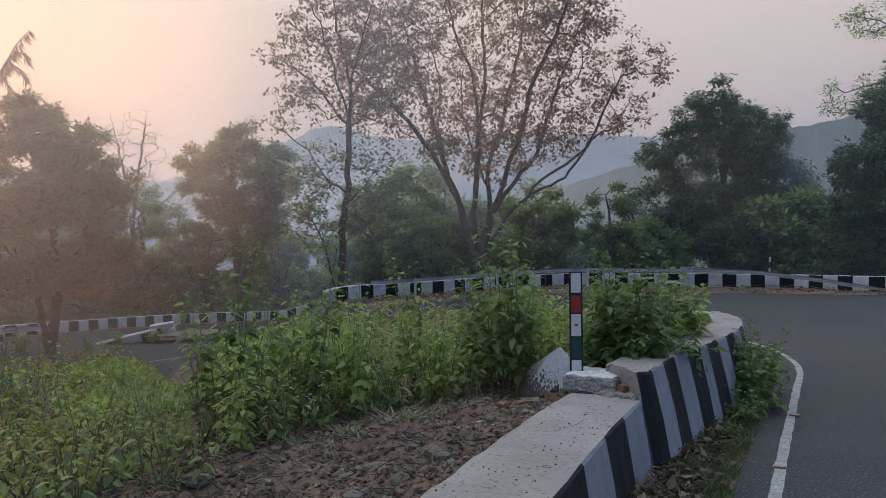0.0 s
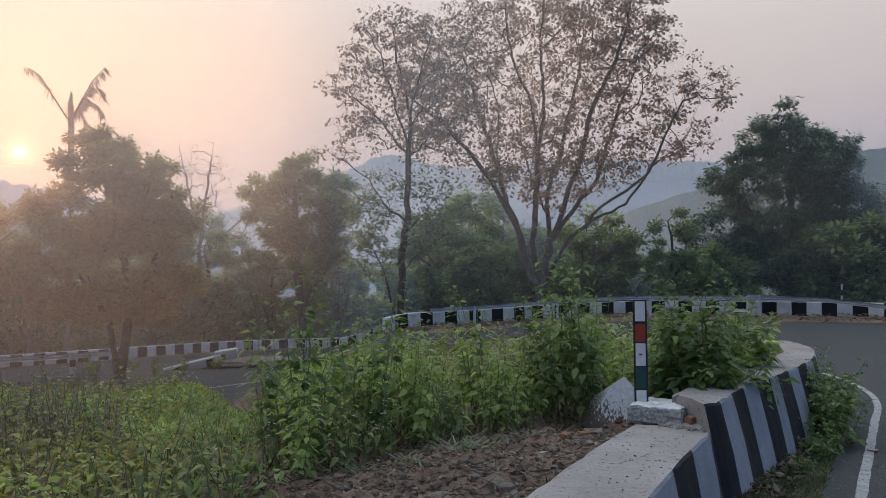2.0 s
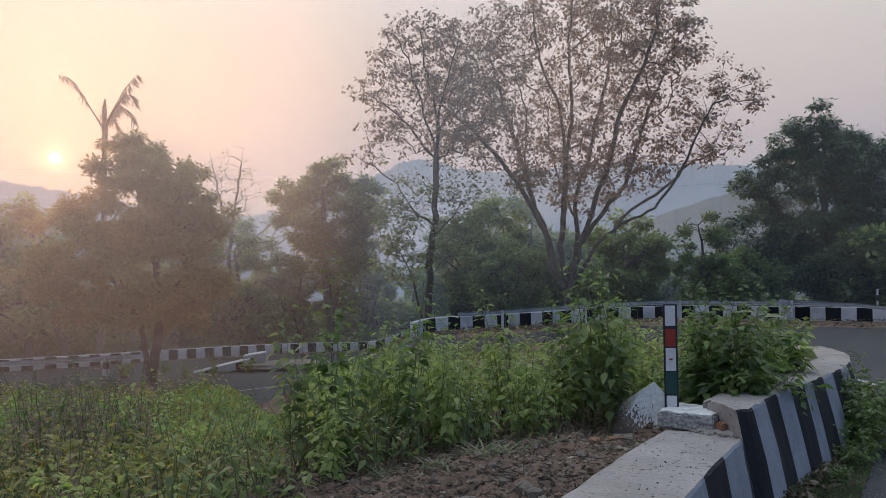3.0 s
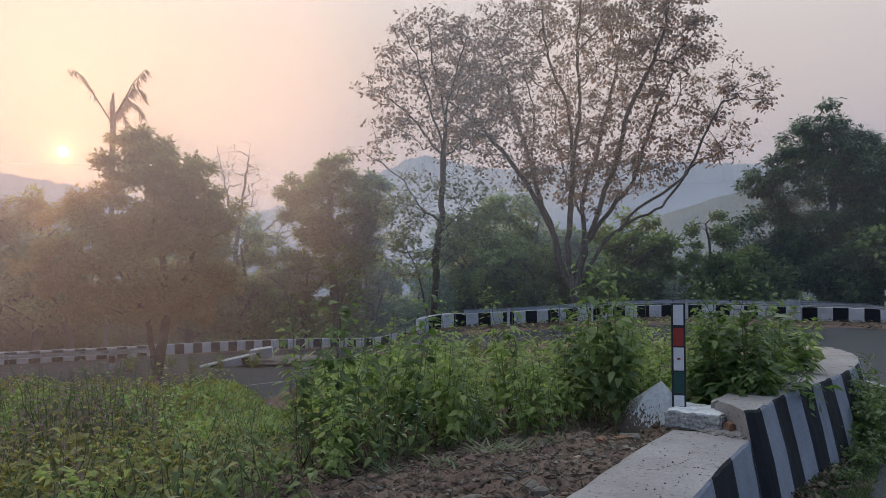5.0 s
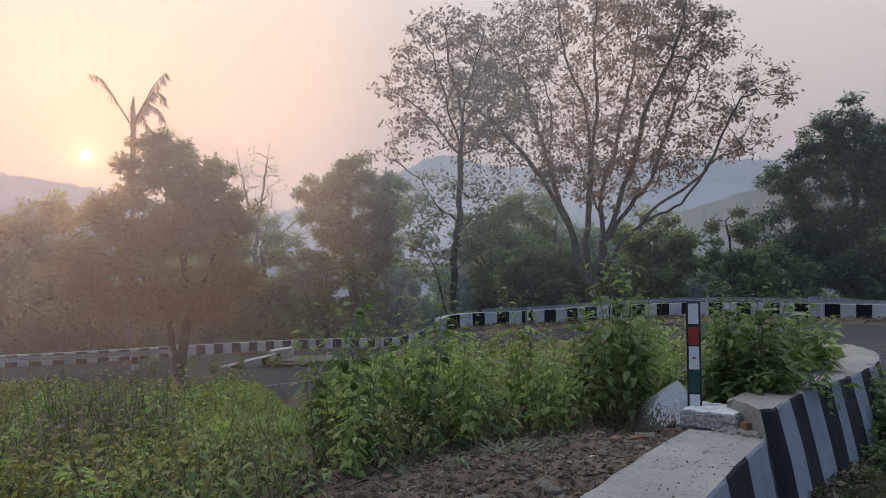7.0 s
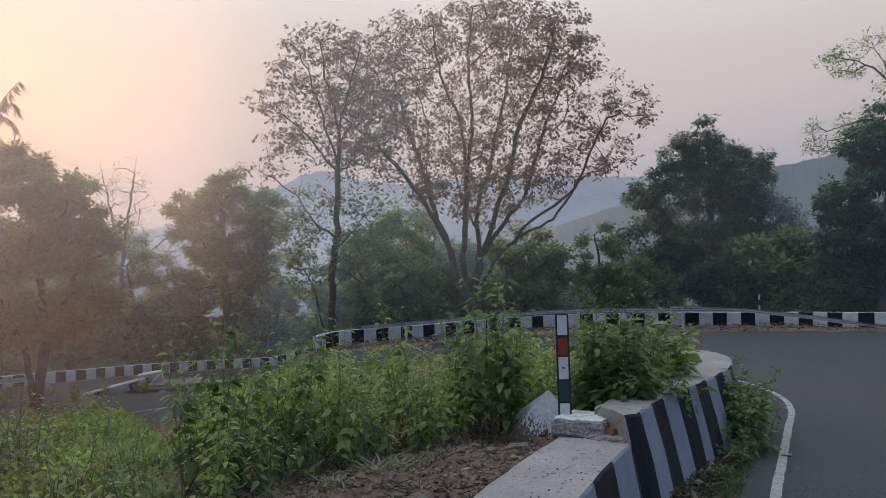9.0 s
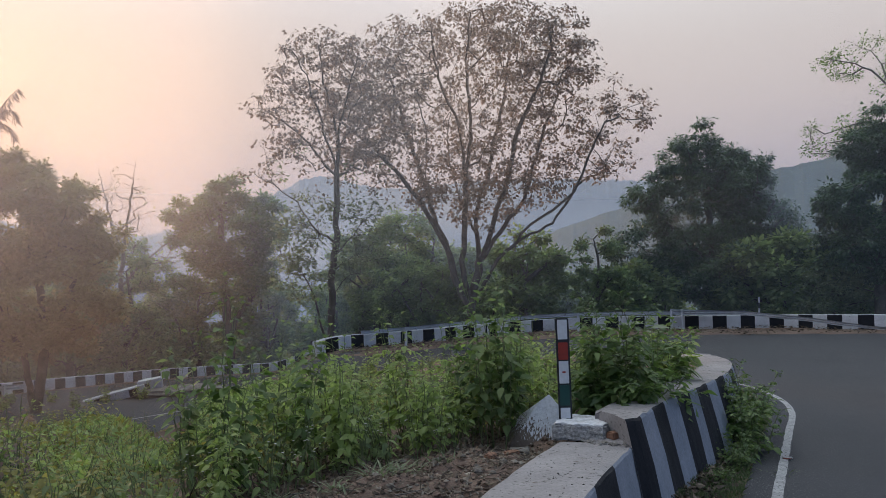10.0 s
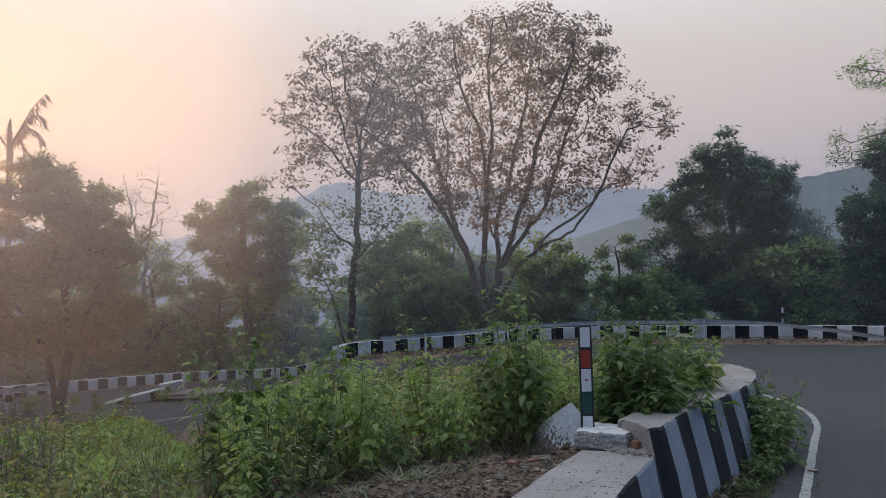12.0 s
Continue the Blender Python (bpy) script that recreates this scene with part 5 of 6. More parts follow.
def build_ground_cover():
    r = np.random.RandomState(9)

    def slope(x, y):
        dw = line_distance(x, y, WALL_LINE)
        return (~inside(x, y, ROAD_POLY)) & (line_distance(x, y, INNER) > 1.1) & (dw > 1.5 + 0.7 * smooth01((6.0 - y) / 2)) & (line_distance(x, y, INNER) < line_distance(x, y, OUTER))

    x, y = spread_points(14000, r, slope, (-0.85, 0.2), 3.6, 24, 1.6)
    tagged(put("ground_cover", scatter_mesh("ground_cover", x, y, 0.12, 0.09, 0.26, r, M_LEAF_UNDER, 0.5, 0.3)), "low green herbs covering the slope", "ground cover", kind="stuff")
    x, y = spread_points(24000, r, slope, (-0.85, -0.34), 12, 33, 1.0)
    tagged(put("ground_cover", scatter_mesh("ground_cover", x, y, 0.35, 0.17, 0.26, r, M_LEAF_YELLOW, 0.5, 0.4)), "yellowish low scrub above the lower road", "ground cover", kind="stuff")
    x, y = spread_points(26000, r, slope, (-0.42, -0.20), 8.5, 30, 1.0)
    tagged(put("ground_cover", scatter_mesh("ground_cover", x, y, 0.32, 0.15, 0.30, r, M_LEAF_WEED, 0.5, 0.4)), "low green weeds in the dip above the lower road", "ground cover", kind="stuff")
    x, y = spread_points(4000, r, slope, (-0.85, 0.2), 3.6, 24, 1.6)
    tagged(put("dry_grass", scatter_mesh("dry_grass", x, y, 0.03, 0.20, 0.02, r, M_LITTER, 0.5, 1.1)), "straw-coloured dry grass among the herbs", "grass", kind="stuff")

    x, y = r.uniform(-12, 0, 26000), r.uniform(-12, 4.5, 26000)
    ok = slope(x, y) & (np.arctan2(x, y) < -0.75) & (lumps(x, y, 2.4, 44) > -0.6)
    tagged(put("ground_cover", scatter_mesh("ground_cover", x[ok], y[ok], 0.20, 0.10, 0.28, r, M_LEAF_UNDER, 0.5, 0.5)), "low green herbs on the slope beside the parapet", "ground cover", kind="stuff")
    x, y = r.uniform(-9, 3, 120000), r.uniform(-12, 6, 120000)
    d = line_distance(x, y, INNER)
    ok = (~inside(x, y, ROAD_POLY)) & (d < 0.45) & (lumps(x, y, 0.4, 45) > -0.2) & (np.arctan2(x, y) < 0.1) | (np.hypot(x, y) < 3.5) & (~inside(x, y, ROAD_POLY)) & (d < 0.45)
    tagged(put("verge_grass", scatter_mesh("verge_grass", x[ok], y[ok], 0.02, 0.05, 0.09, r, M_LEAF_VERGE, 0.7, 0.8)), "short grass along the near road edge", "grass", kind="stuff")

    def bank(x, y):
        dw = line_distance(x, y, WALL_LINE)
        return (line_distance(x, y, INNER) > 0.95) & (dw < 2.4) & (dw > 0.30) & (~inside(x, y, ROAD_POLY))

    x, y = spread_points(9000, r, bank, (-0.6, 0.2), 2.8, 8.5, 1.0)
    tagged(put("fallen_leaves", scatter_mesh("fallen_leaves", x, y, 0.02, 0.036, 0.30, r, M_LITTER, 0.3, 0.0, 0.1)), "brown fallen leaves and chips on the soil bank", "leaf litter", kind="stuff")

    x, y = spread_points(3500, r, bank, (-0.6, 0.2), 2.8, 8.5, 1.0)
    tagged(put("dry_grass", scatter_mesh("dry_grass", x, y, 0.03, 0.12, 0.025, r, M_LITTER, 0.25, 0.15)), "dead straw and root fibres on the soil bank", "grass", kind="stuff")

    # gravel and crumbs of earth on the bank
    x, y = spread_points(16000, r, bank, (-0.6, 0.2), 2.8, 8.5, 1.0)
    n = len(x)
    size = 0.006 + 0.016 * r.rand(n) ** 2.5
    c = np.stack([x, y, land_z(x, y) + size * 0.4], 1)
    dirs = np.array([(1, 0, 0), (0, 1, 0), (-1, 0, 0), (0, -1, 0), (0, 0, 0.8), (0, 0, -0.8)], float)
    v = c[:, None, :] + dirs[None] * size[:, None, None] * (0.6 + 0.8 * r.rand(n, 6, 1)) + r.normal(0, 0.25, (n, 6, 3)) * size[:, None, None]
    tri = np.array([(0, 1, 4), (1, 2, 4), (2, 3, 4), (3, 0, 4), (1, 0, 5), (2, 1, 5), (3, 2, 5), (0, 3, 5)])
    f = (np.arange(n)[:, None, None] * 6 + tri[None]).reshape(-1, 3)
    tagged(put("gravel", mesh_from("gravel", v.reshape(-1, 3).tolist(), f.tolist(), M_GRAVEL)), "brown and grey gravel crumbs on the soil bank", "gravel", kind="stuff")

    # clods of loose earth
    x, y = spread_points(800, r, bank, (-0.6, 0.2), 2.8, 8.0, 1.0)
    v, f = [], []
    ball = bmesh.new()
    bmesh.ops.create_icosphere(ball, subdivisions=2, radius=1.0)
    unit = np.array([q.co[:] for q in ball.verts])
    tri = np.array([[q.index for q in p.verts] for p in ball.faces])
    ball.free()
    zs = land_z(x, y)
    for k in range(len(x)):
        size = 0.010 + 0.034 * r.rand() ** 3
        a, ph = r.normal(0, 2.2, (3, 3)), r.rand(3) * 6.28
        bulge = 1 + 0.30 * np.sin(unit @ a.T + ph).sum(1) / 1.7
        v.append(unit * bulge[:, None] * size * np.array([r.uniform(0.8, 1.5), r.uniform(0.8, 1.3), 0.72]) + (x[k], y[k], zs[k] + size * 0.25))
        f.append(tri + 42 * k)
    tagged(put("clods", mesh_from("clods", np.concatenate(v).tolist(), np.concatenate(f).tolist(), M_CLOD)), "loose reddish-brown clods of earth on the bank", "clods", kind="stuff")

    def verge(x, y):
        d = line_distance(x, y, INNER)
        return (~inside(x, y, ROAD_POLY)) & (d < 0.75) & (line_distance(x, y, WALL_LINE) > 0.4) & (d > 0.16)

    x, y = spread_points(60000, r, verge, (0.1, 0.55), 3.5, 13, 1.0)
    tagged(put("fallen_leaves", scatter_mesh("fallen_leaves", x, y, 0.06, 0.036, 0.34, r, M_LITTER_SHADED, 0.35)), "drift of brown fallen leaves at the parapet's foot", "leaf litter", kind="stuff")

    x, y = spread_points(5200, r, verge, (0.1, 0.55), 3.5, 13, 1.0)
    tagged(put("fallen_leaves", scatter_mesh("fallen_leaves", x, y, 0.075, 0.085, 0.36, r, M_LITTER, 0.45)), "large curled dry leaves at the parapet's foot", "leaf litter", kind="stuff")

    def verge_out(x, y):
        d = line_distance(x, y, INNER)
        return (~inside(x, y, ROAD_POLY)) & (d < 0.50 + 0.16 * lumps(x, y, 0.8, 14)) & (lumps(x, y, 0.35, 18) > -0.35) & (lumps(x, y, 0.12, 19) > -0.5)

    x, y = spread_points(150000, r, verge_out, (0.1, 0.55), 3.5, 13, 1.0)
    tagged(put("verge_grass", scatter_mesh("verge_grass", x, y, 0.02, 0.052, 0.08, r, M_LEAF_VERGE, 0.7, 0.8)), "short green grass along the road's edge", "grass", kind="stuff")

    def kerbside(x, y):
        d = line_distance(x, y, OUTER)
        return (d < 4.2) & (lumps(x, y, 2.5, 15) + 1.2 * r.rand(len(x)) > 0.45 * d - 0.2) & (y > 25)

    x, y = spread_points(36000, r, kerbside, (-0.4, 0.62), 27, 52, 1.0)
    me = scatter_mesh("fallen_leaves", x, y, 0.03, 0.12, 0.36, r, M_LITTER, 0.2)
    me.vertices.foreach_set("co", (np.array([v.co[:] for v in me.vertices]) + np.array([0, 0, 0.075])).ravel())
    tagged(put("fallen_leaves", me), "fallen leaves swept against the outer parapet", "leaf litter", kind="stuff")


def build_flowers():
    """Thin stalks with small white flower heads along the edge of the weeds."""
    r = np.random.RandomState(41)
    made = None
    for k in range(26):
        x = -1.5 + 0.085 * k + r.normal(0, 0.12)
        y = 5.0 + 0.075 * k + r.normal(0, 0.15)
        if made is None:
            made = empty("flower_stalk")
            tagged(made, "thin weed stalk with tiny white flower heads", "weed", "flowering stalks at the edge of the weeds")
            sv, sf = [], []
            for j in range(4):
                a, h = r.rand() * 6.28, r.uniform(0.22, 0.42)
                tip = np.array([0.25 * h * math.cos(a), 0.25 * h * math.sin(a), h])
                tube([np.zeros(3) - (0, 0, 0.05), tip * 0.5 + (0, 0, 0.02), tip], [0.0025, 0.002, 0.0014], 4, sv, sf)
                fv, ff = [], []
                for q in range(9):
                    b = q * 0.7
                    d = np.array([math.cos(b), math.sin(b), 0.5])
                    broad_leaf(tip, d / np.linalg.norm(d), np.array([0, 0, 1.0]), 0.011, 0.009, 0.2, fv, ff)
                put("flower_head", mesh_from("flower_head", fv, ff, M_PETAL), made, "tiny white flower head")
            put("stem", mesh_from("stem", sv, sf, M_STEM), made)
            ob = made
        else:
            ob = copy_thing(made, Matrix.Identity(4))
        stand(ob, x, y, r.uniform(0, 360), r.uniform(0.7, 1.25))


M_PETAL = leaf_mat("white_petal", (0.42, 0.42, 0.38), (0.58, 0.58, 0.54), (0.70, 0.70, 0.66), (0.6, 0.6, 0.5), 0.7, 0.3)


def build_tufts():
    r = np.random.RandomState(17)
    for x, y, h in ((-0.36, 5.35, 0.20), (-0.22, 5.5, 0.16), (-0.95, 5.0, 0.15), (-1.5, 4.4, 0.18), (0.1, 6.0, 0.15), (-0.6, 5.1, 0.12), (2.6, 6.2, 0.12), (3.3, 7.4, 0.14)):
        lv, lf = [], []
        for k in range(34):
            a = r.rand() * 6.28
            d = np.array([math.cos(a), math.sin(a), 0.5 + 1.3 * r.rand()])
            d /= np.linalg.norm(d)
            broad_leaf(np.array([0.05 * r.normal(), 0.05 * r.normal(), 0]), d, np.array([0, 0, 1.0]), h * (0.6 + 0.7 * r.rand()), 0.016, 0.5, lv, lf)
        ob = put("grass_tuft", mesh_from("grass_tuft", lv, lf, M_LEAF_PALE), None, "", pose(x, y, float(land_z(x, y)) - 0.01))
        tagged(ob, "small grey-green grass tuft on bare soil", "grass", "tufts on the soil bank")
    for k in range(26):
        a, d = r.uniform(-0.3, 0.12), r.uniform(3.7, 6.8)
        x, y = d * math.sin(a), d * math.cos(a)
        dw = float(line_distance(np.array(x), np.array(y), WALL_LINE))
        if dw < 0.45 or dw > 2.1:
            continue
        v, f = [], []
        L, b = r.uniform(0.08, 0.3), r.rand() * 6.28
        p0 = np.array([-math.cos(b), -math.sin(b), 0]) * L / 2
        tube([p0, r.normal(0, 0.012, 3), -p0 + r.normal(0, 0.01, 3)], [0.005, 0.004, 0.002], 5, v, f)
        ob = put("twig", mesh_from("twig", v, f, M_BARK_PALE), None, "", pose(x, y, float(land_z(x, y)) + 0.022))
        tagged(ob, "dry grey twig lying on the soil bank", "twig", "twigs on the soil bank")


def top_leaves(bush, spots, seed):
    """Large pale leaves at the crown of a bush."""
    r = np.random.RandomState(seed)
    for x, y, z, a, size in spots:
        lv, lf = [], []
        d = np.array([math.cos(a), math.sin(a), 0.12])
        broad_leaf(np.zeros(3), d / np.linalg.norm(d), np.array([0.1, -0.25, 1.0]), size, size * 0.55, 0.2, lv, lf)
        tube([(0, 0, -0.25), (0.0, 0.0, 0.0)], [0.004, 0.003], 4, lv, lf)
        ob = put("top_leaf", mesh_from("top_leaf", lv, lf, M_LEAF_PALE), bush, "large pale top leaf")
        ob.matrix_basis = Matrix.Translation((x, y, z))


M_GRAVEL = leaf_mat("gravel", (0.06, 0.042, 0.032), (0.14, 0.10, 0.075), (0.30, 0.26, 0.22), (0.1, 0.1, 0.1), 0.9, 0.0)
M_CLOD = rough_mat("clod_earth", (0.11, 0.070, 0.053), (0.27, 0.185, 0.14), 5.0, 60, 0.95, 0.02)
M_LEAF_PALE = leaf_mat("pale_leaf", (0.12, 0.15, 0.085), (0.18, 0.22, 0.13), (0.27, 0.30, 0.19), (0.30, 0.36, 0.14), 0.5, 0.35)
build_weeds()
build_ground_cover()
build_flowers()
build_tufts()


# ---- things by the near parapet ----
def box_bm(sx, sy, sz, bevel=0.004, cuts=0, rough=0.0, seed=0, segments=2):
    bm = bmesh.new()
    bmesh.ops.create_cube(bm, size=1.0)
    bmesh.ops.scale(bm, vec=(sx, sy, sz), verts=bm.verts)
    bmesh.ops.translate(bm, vec=(0, 0, sz / 2), verts=bm.verts)
    if bevel:
        bmesh.ops.bevel(bm, geom=list(bm.edges), offset=bevel, segments=segments, affect="EDGES")
    if cuts:
        bmesh.ops.subdivide_edges(bm, edges=list(bm.edges), cuts=cuts, use_grid_fill=True)
    if rough:
        for v in bm.verts:
            v.co += Vector(noise.noise_vector(v.co * 14 + Vector((seed, 0, 0)))) * rough + Vector(noise.noise_vector(v.co * 45)) * rough * 0.5
    return bm


def build_post():
    block = empty("post_footing", pose(1.245, 6.33, 0.575, 0, 0, -27))
    tagged(block, "rough whitewashed concrete block on the parapet under the marker post", "concrete block")
    bm = box_bm(0.42, 0.52, 0.130, 0.016, 9, 0.013, 3)
    part("block", bm, M_FOOTING, block, "whitewashed top over bare rough sides")
    post = empty("marker_post", pose(1.095, 6.42, 0.695, 0, -0.6, -6))
    tagged(post, "slim black road marker post with white, red and green panels", "marker post")
    part("body", box_bm(0.108, 0.030, 0.82, 0.006), M_POST, post, "black plastic body")
    z = 0.012
    for h, mat, name, lab in ((0.085, M_PANEL_WHITE, "white_panel", "white reflective panel"), (0.018, None, "", ""), (0.165, M_PANEL_GREEN, "green_panel", "dark green panel"), (0.012, None, "", ""),
                              (0.180, M_PANEL_WHITE, "white_panel", "white reflective panel"), (0.012, None, "", ""), (0.140, M_PANEL_RED, "red_panel", "red reflective panel"), (0.025, None, "", ""),
                              (0.16, M_PANEL_WHITE, "white_panel", "white reflective panel")):
        if mat:
            bm = box_bm(0.078, 0.006, h, 0.002)
            bmesh.ops.translate(bm, vec=(0.0, -0.0165, z), verts=bm.verts)
            part(name, bm, mat, post, lab)
            if name == "white_panel" and h == 0.180:
                bm = box_bm(0.026, 0.003, 0.014, 0)
                bmesh.ops.translate(bm, vec=(0.0, -0.0205, z + 0.085), verts=bm.verts)
                part("badge", bm, M_PANEL_RED, post, "tiny red badge")
        z += h


def painted_top(name, bare, paint, level, soft, seed):
    """Bare stone with paint poured over the top, running down in drips. Level and soft in metres of height."""
    m, nt, p = material(name)
    n, l = nt.nodes.new, nt.links.new
    tc, xyz, mth, rng = n("ShaderNodeTexCoord"), n("ShaderNodeSeparateXYZ"), n("ShaderNodeMath"), n("ShaderNodeMapRange")
    l(tc.outputs["Object"], xyz.inputs[0])
    drip = texture(nt, 95.0 if soft > 0.1 else 34.0, 2, 0.5, "Object", 0.0, (1.0, 1.0, 0.03 if soft > 0.1 else 0.6))
    mth.operation, mth.inputs[1].default_value = "MULTIPLY_ADD", soft
    l(drip, mth.inputs[0])
    lean = n("ShaderNodeMath")
    lean.operation, lean.inputs[1].default_value = "MULTIPLY_ADD", 0.5 * (soft > 0.1)
    l(xyz.outputs["X"], lean.inputs[0])
    l(xyz.outputs["Z"], lean.inputs[2])
    l(lean.outputs[0], mth.inputs[2])
    rng.inputs["From Min"].default_value, rng.inputs["From Max"].default_value = level, level + 0.012
    l(mth.outputs[0], rng.inputs["Value"])
    stone = ramp(nt, texture(nt, 9 if soft > 0.1 else 42, 6), [(0.3, bare[0]), (0.7, bare[1])])
    wash = ramp(nt, texture(nt, 30, 4), [(0.3, tuple(c * 0.75 for c in paint)), (0.6, paint)])
    l(blend(nt, stone, wash, rng.outputs[0]), p.inputs["Base Color"])
    p.inputs["Roughness"].default_value = 0.85
    bump(nt, p, texture(nt, 40, 5), 0.7, 0.012)
    return m


def flat_mat(name, colour, rough=0.4):
    m, nt, p = material(name)
    c = ramp(nt, texture(nt, 25, 5), [(0.3, tuple(v * 0.8 for v in colour)), (0.7, colour)])
    nt.links.new(c, p.inputs["Base Color"])
    p.inputs["Roughness"].default_value = rough
    return m


M_FOOTING = painted_top("whitewash_over_concrete", ((0.10, 0.10, 0.10), (0.44, 0.43, 0.43)), (0.66, 0.66, 0.69), 0.128, 0.022, 1)
M_STONE_PAINT = painted_top("whitewash_over_stone", ((0.075, 0.058, 0.047), (0.17, 0.132, 0.105)), (0.64, 0.65, 0.68), 0.47, 0.75, 2)
M_POST = flat_mat("black_plastic", (0.016, 0.017, 0.020), 0.45)
M_PANEL_WHITE = flat_mat("white_reflector", (0.62, 0.63, 0.66), 0.35)
M_PANEL_RED = flat_mat("red_reflector", (0.30, 0.034, 0.020), 0.35)
M_PANEL_GREEN = flat_mat("green_reflector", (0.010, 0.060, 0.052), 0.35)
M_BRICK = rough_mat("brick", (0.17, 0.085, 0.055), (0.30, 0.16, 0.10), 9, 60, 0.9, 0.006)


def stone(name, label, x, y, z, sx, sy, sz, mat, seed, turn=0.0, detail=3, category="stone", group="", peak=0.0, skew=0.0, facets=()):
    bm = bmesh.new()
    bmesh.ops.create_icosphere(bm, subdivisions=detail, radius=1.0)
    for v in bm.verts:
        k = 1 + 0.34 * noise.noise(v.co * 1.1 + Vector((seed * 3.1, 0, 0))) + 0.12 * noise.noise(v.co * 3.2 + Vector((0, seed, 0))) + 0.04 * noise.noise(v.co * 9)
        c = v.co * k
        for *d, h in facets:      # flat broken faces
            d = Vector(d).normalized()
            c = c - d * max(0.0, c.dot(d) - h) * 0.93
        up = max(0.0, min(1.0, (c.z + 0.55) / 1.55))
        thin = 1 - peak * up
        v.co = Vector((c.x * sx * thin + skew * up, c.y * sy * thin, max(c.z, -0.55) * sz + 0.5 * sz))
    me = bpy.data.meshes.new(name)
    bm.to_mesh(me)
    bm.free()
    me.materials.append(mat)
    ob = put(name, me, None, "", pose(x, y, z, 0, 0, turn))
    return tagged(ob, label, category, group)


def build_stones():
    r = np.random.RandomState(3)
    stone("boulder", "angular boulder splashed with dripping whitewash", 1.00, 6.86, 0.40, 0.42, 0.27, 0.34, M_STONE_PAINT, 14, 0, 5, "stone", "", 0.30, 0.04,
          ((0.75, 0.0, 0.66, 0.50), (-0.85, -0.15, 0.50, 0.62), (-0.25, -0.9, 0.35, 0.55), (0.55, -0.8, 0.25, 0.6), (-0.5, 0.2, 0.84, 0.66)))
    brick = empty("brick", pose(1.395, 6.03, 0.600, 4, 3, 35))
    tagged(brick, "broken red brick piece on the parapet", "brick")
    part("brick_body", box_bm(0.10, 0.08, 0.055, 0.008, 1, 0.006, 8), M_BRICK, brick)
    for k in range(90):
        a, d = r.uniform(-0.33, 0.12), r.uniform(3.6, 7.2)
        x, y = d * math.sin(a), d * math.cos(a)
        dw = float(line_distance(np.array(x), np.array(y), WALL_LINE))
        if dw < 0.5 or dw > 2.2:
            continue
        s = 0.016 + 0.045 * r.rand() ** 2
        stone("stone", "small brown stone lying on the soil bank", x, y, float(land_z(x, y)) - 0.01, s * r.uniform(0.8, 1.7), s, s * 0.7, M_ROCK, 20 + k, r.uniform(0, 360), 2, "stone", "stones on the soil bank")


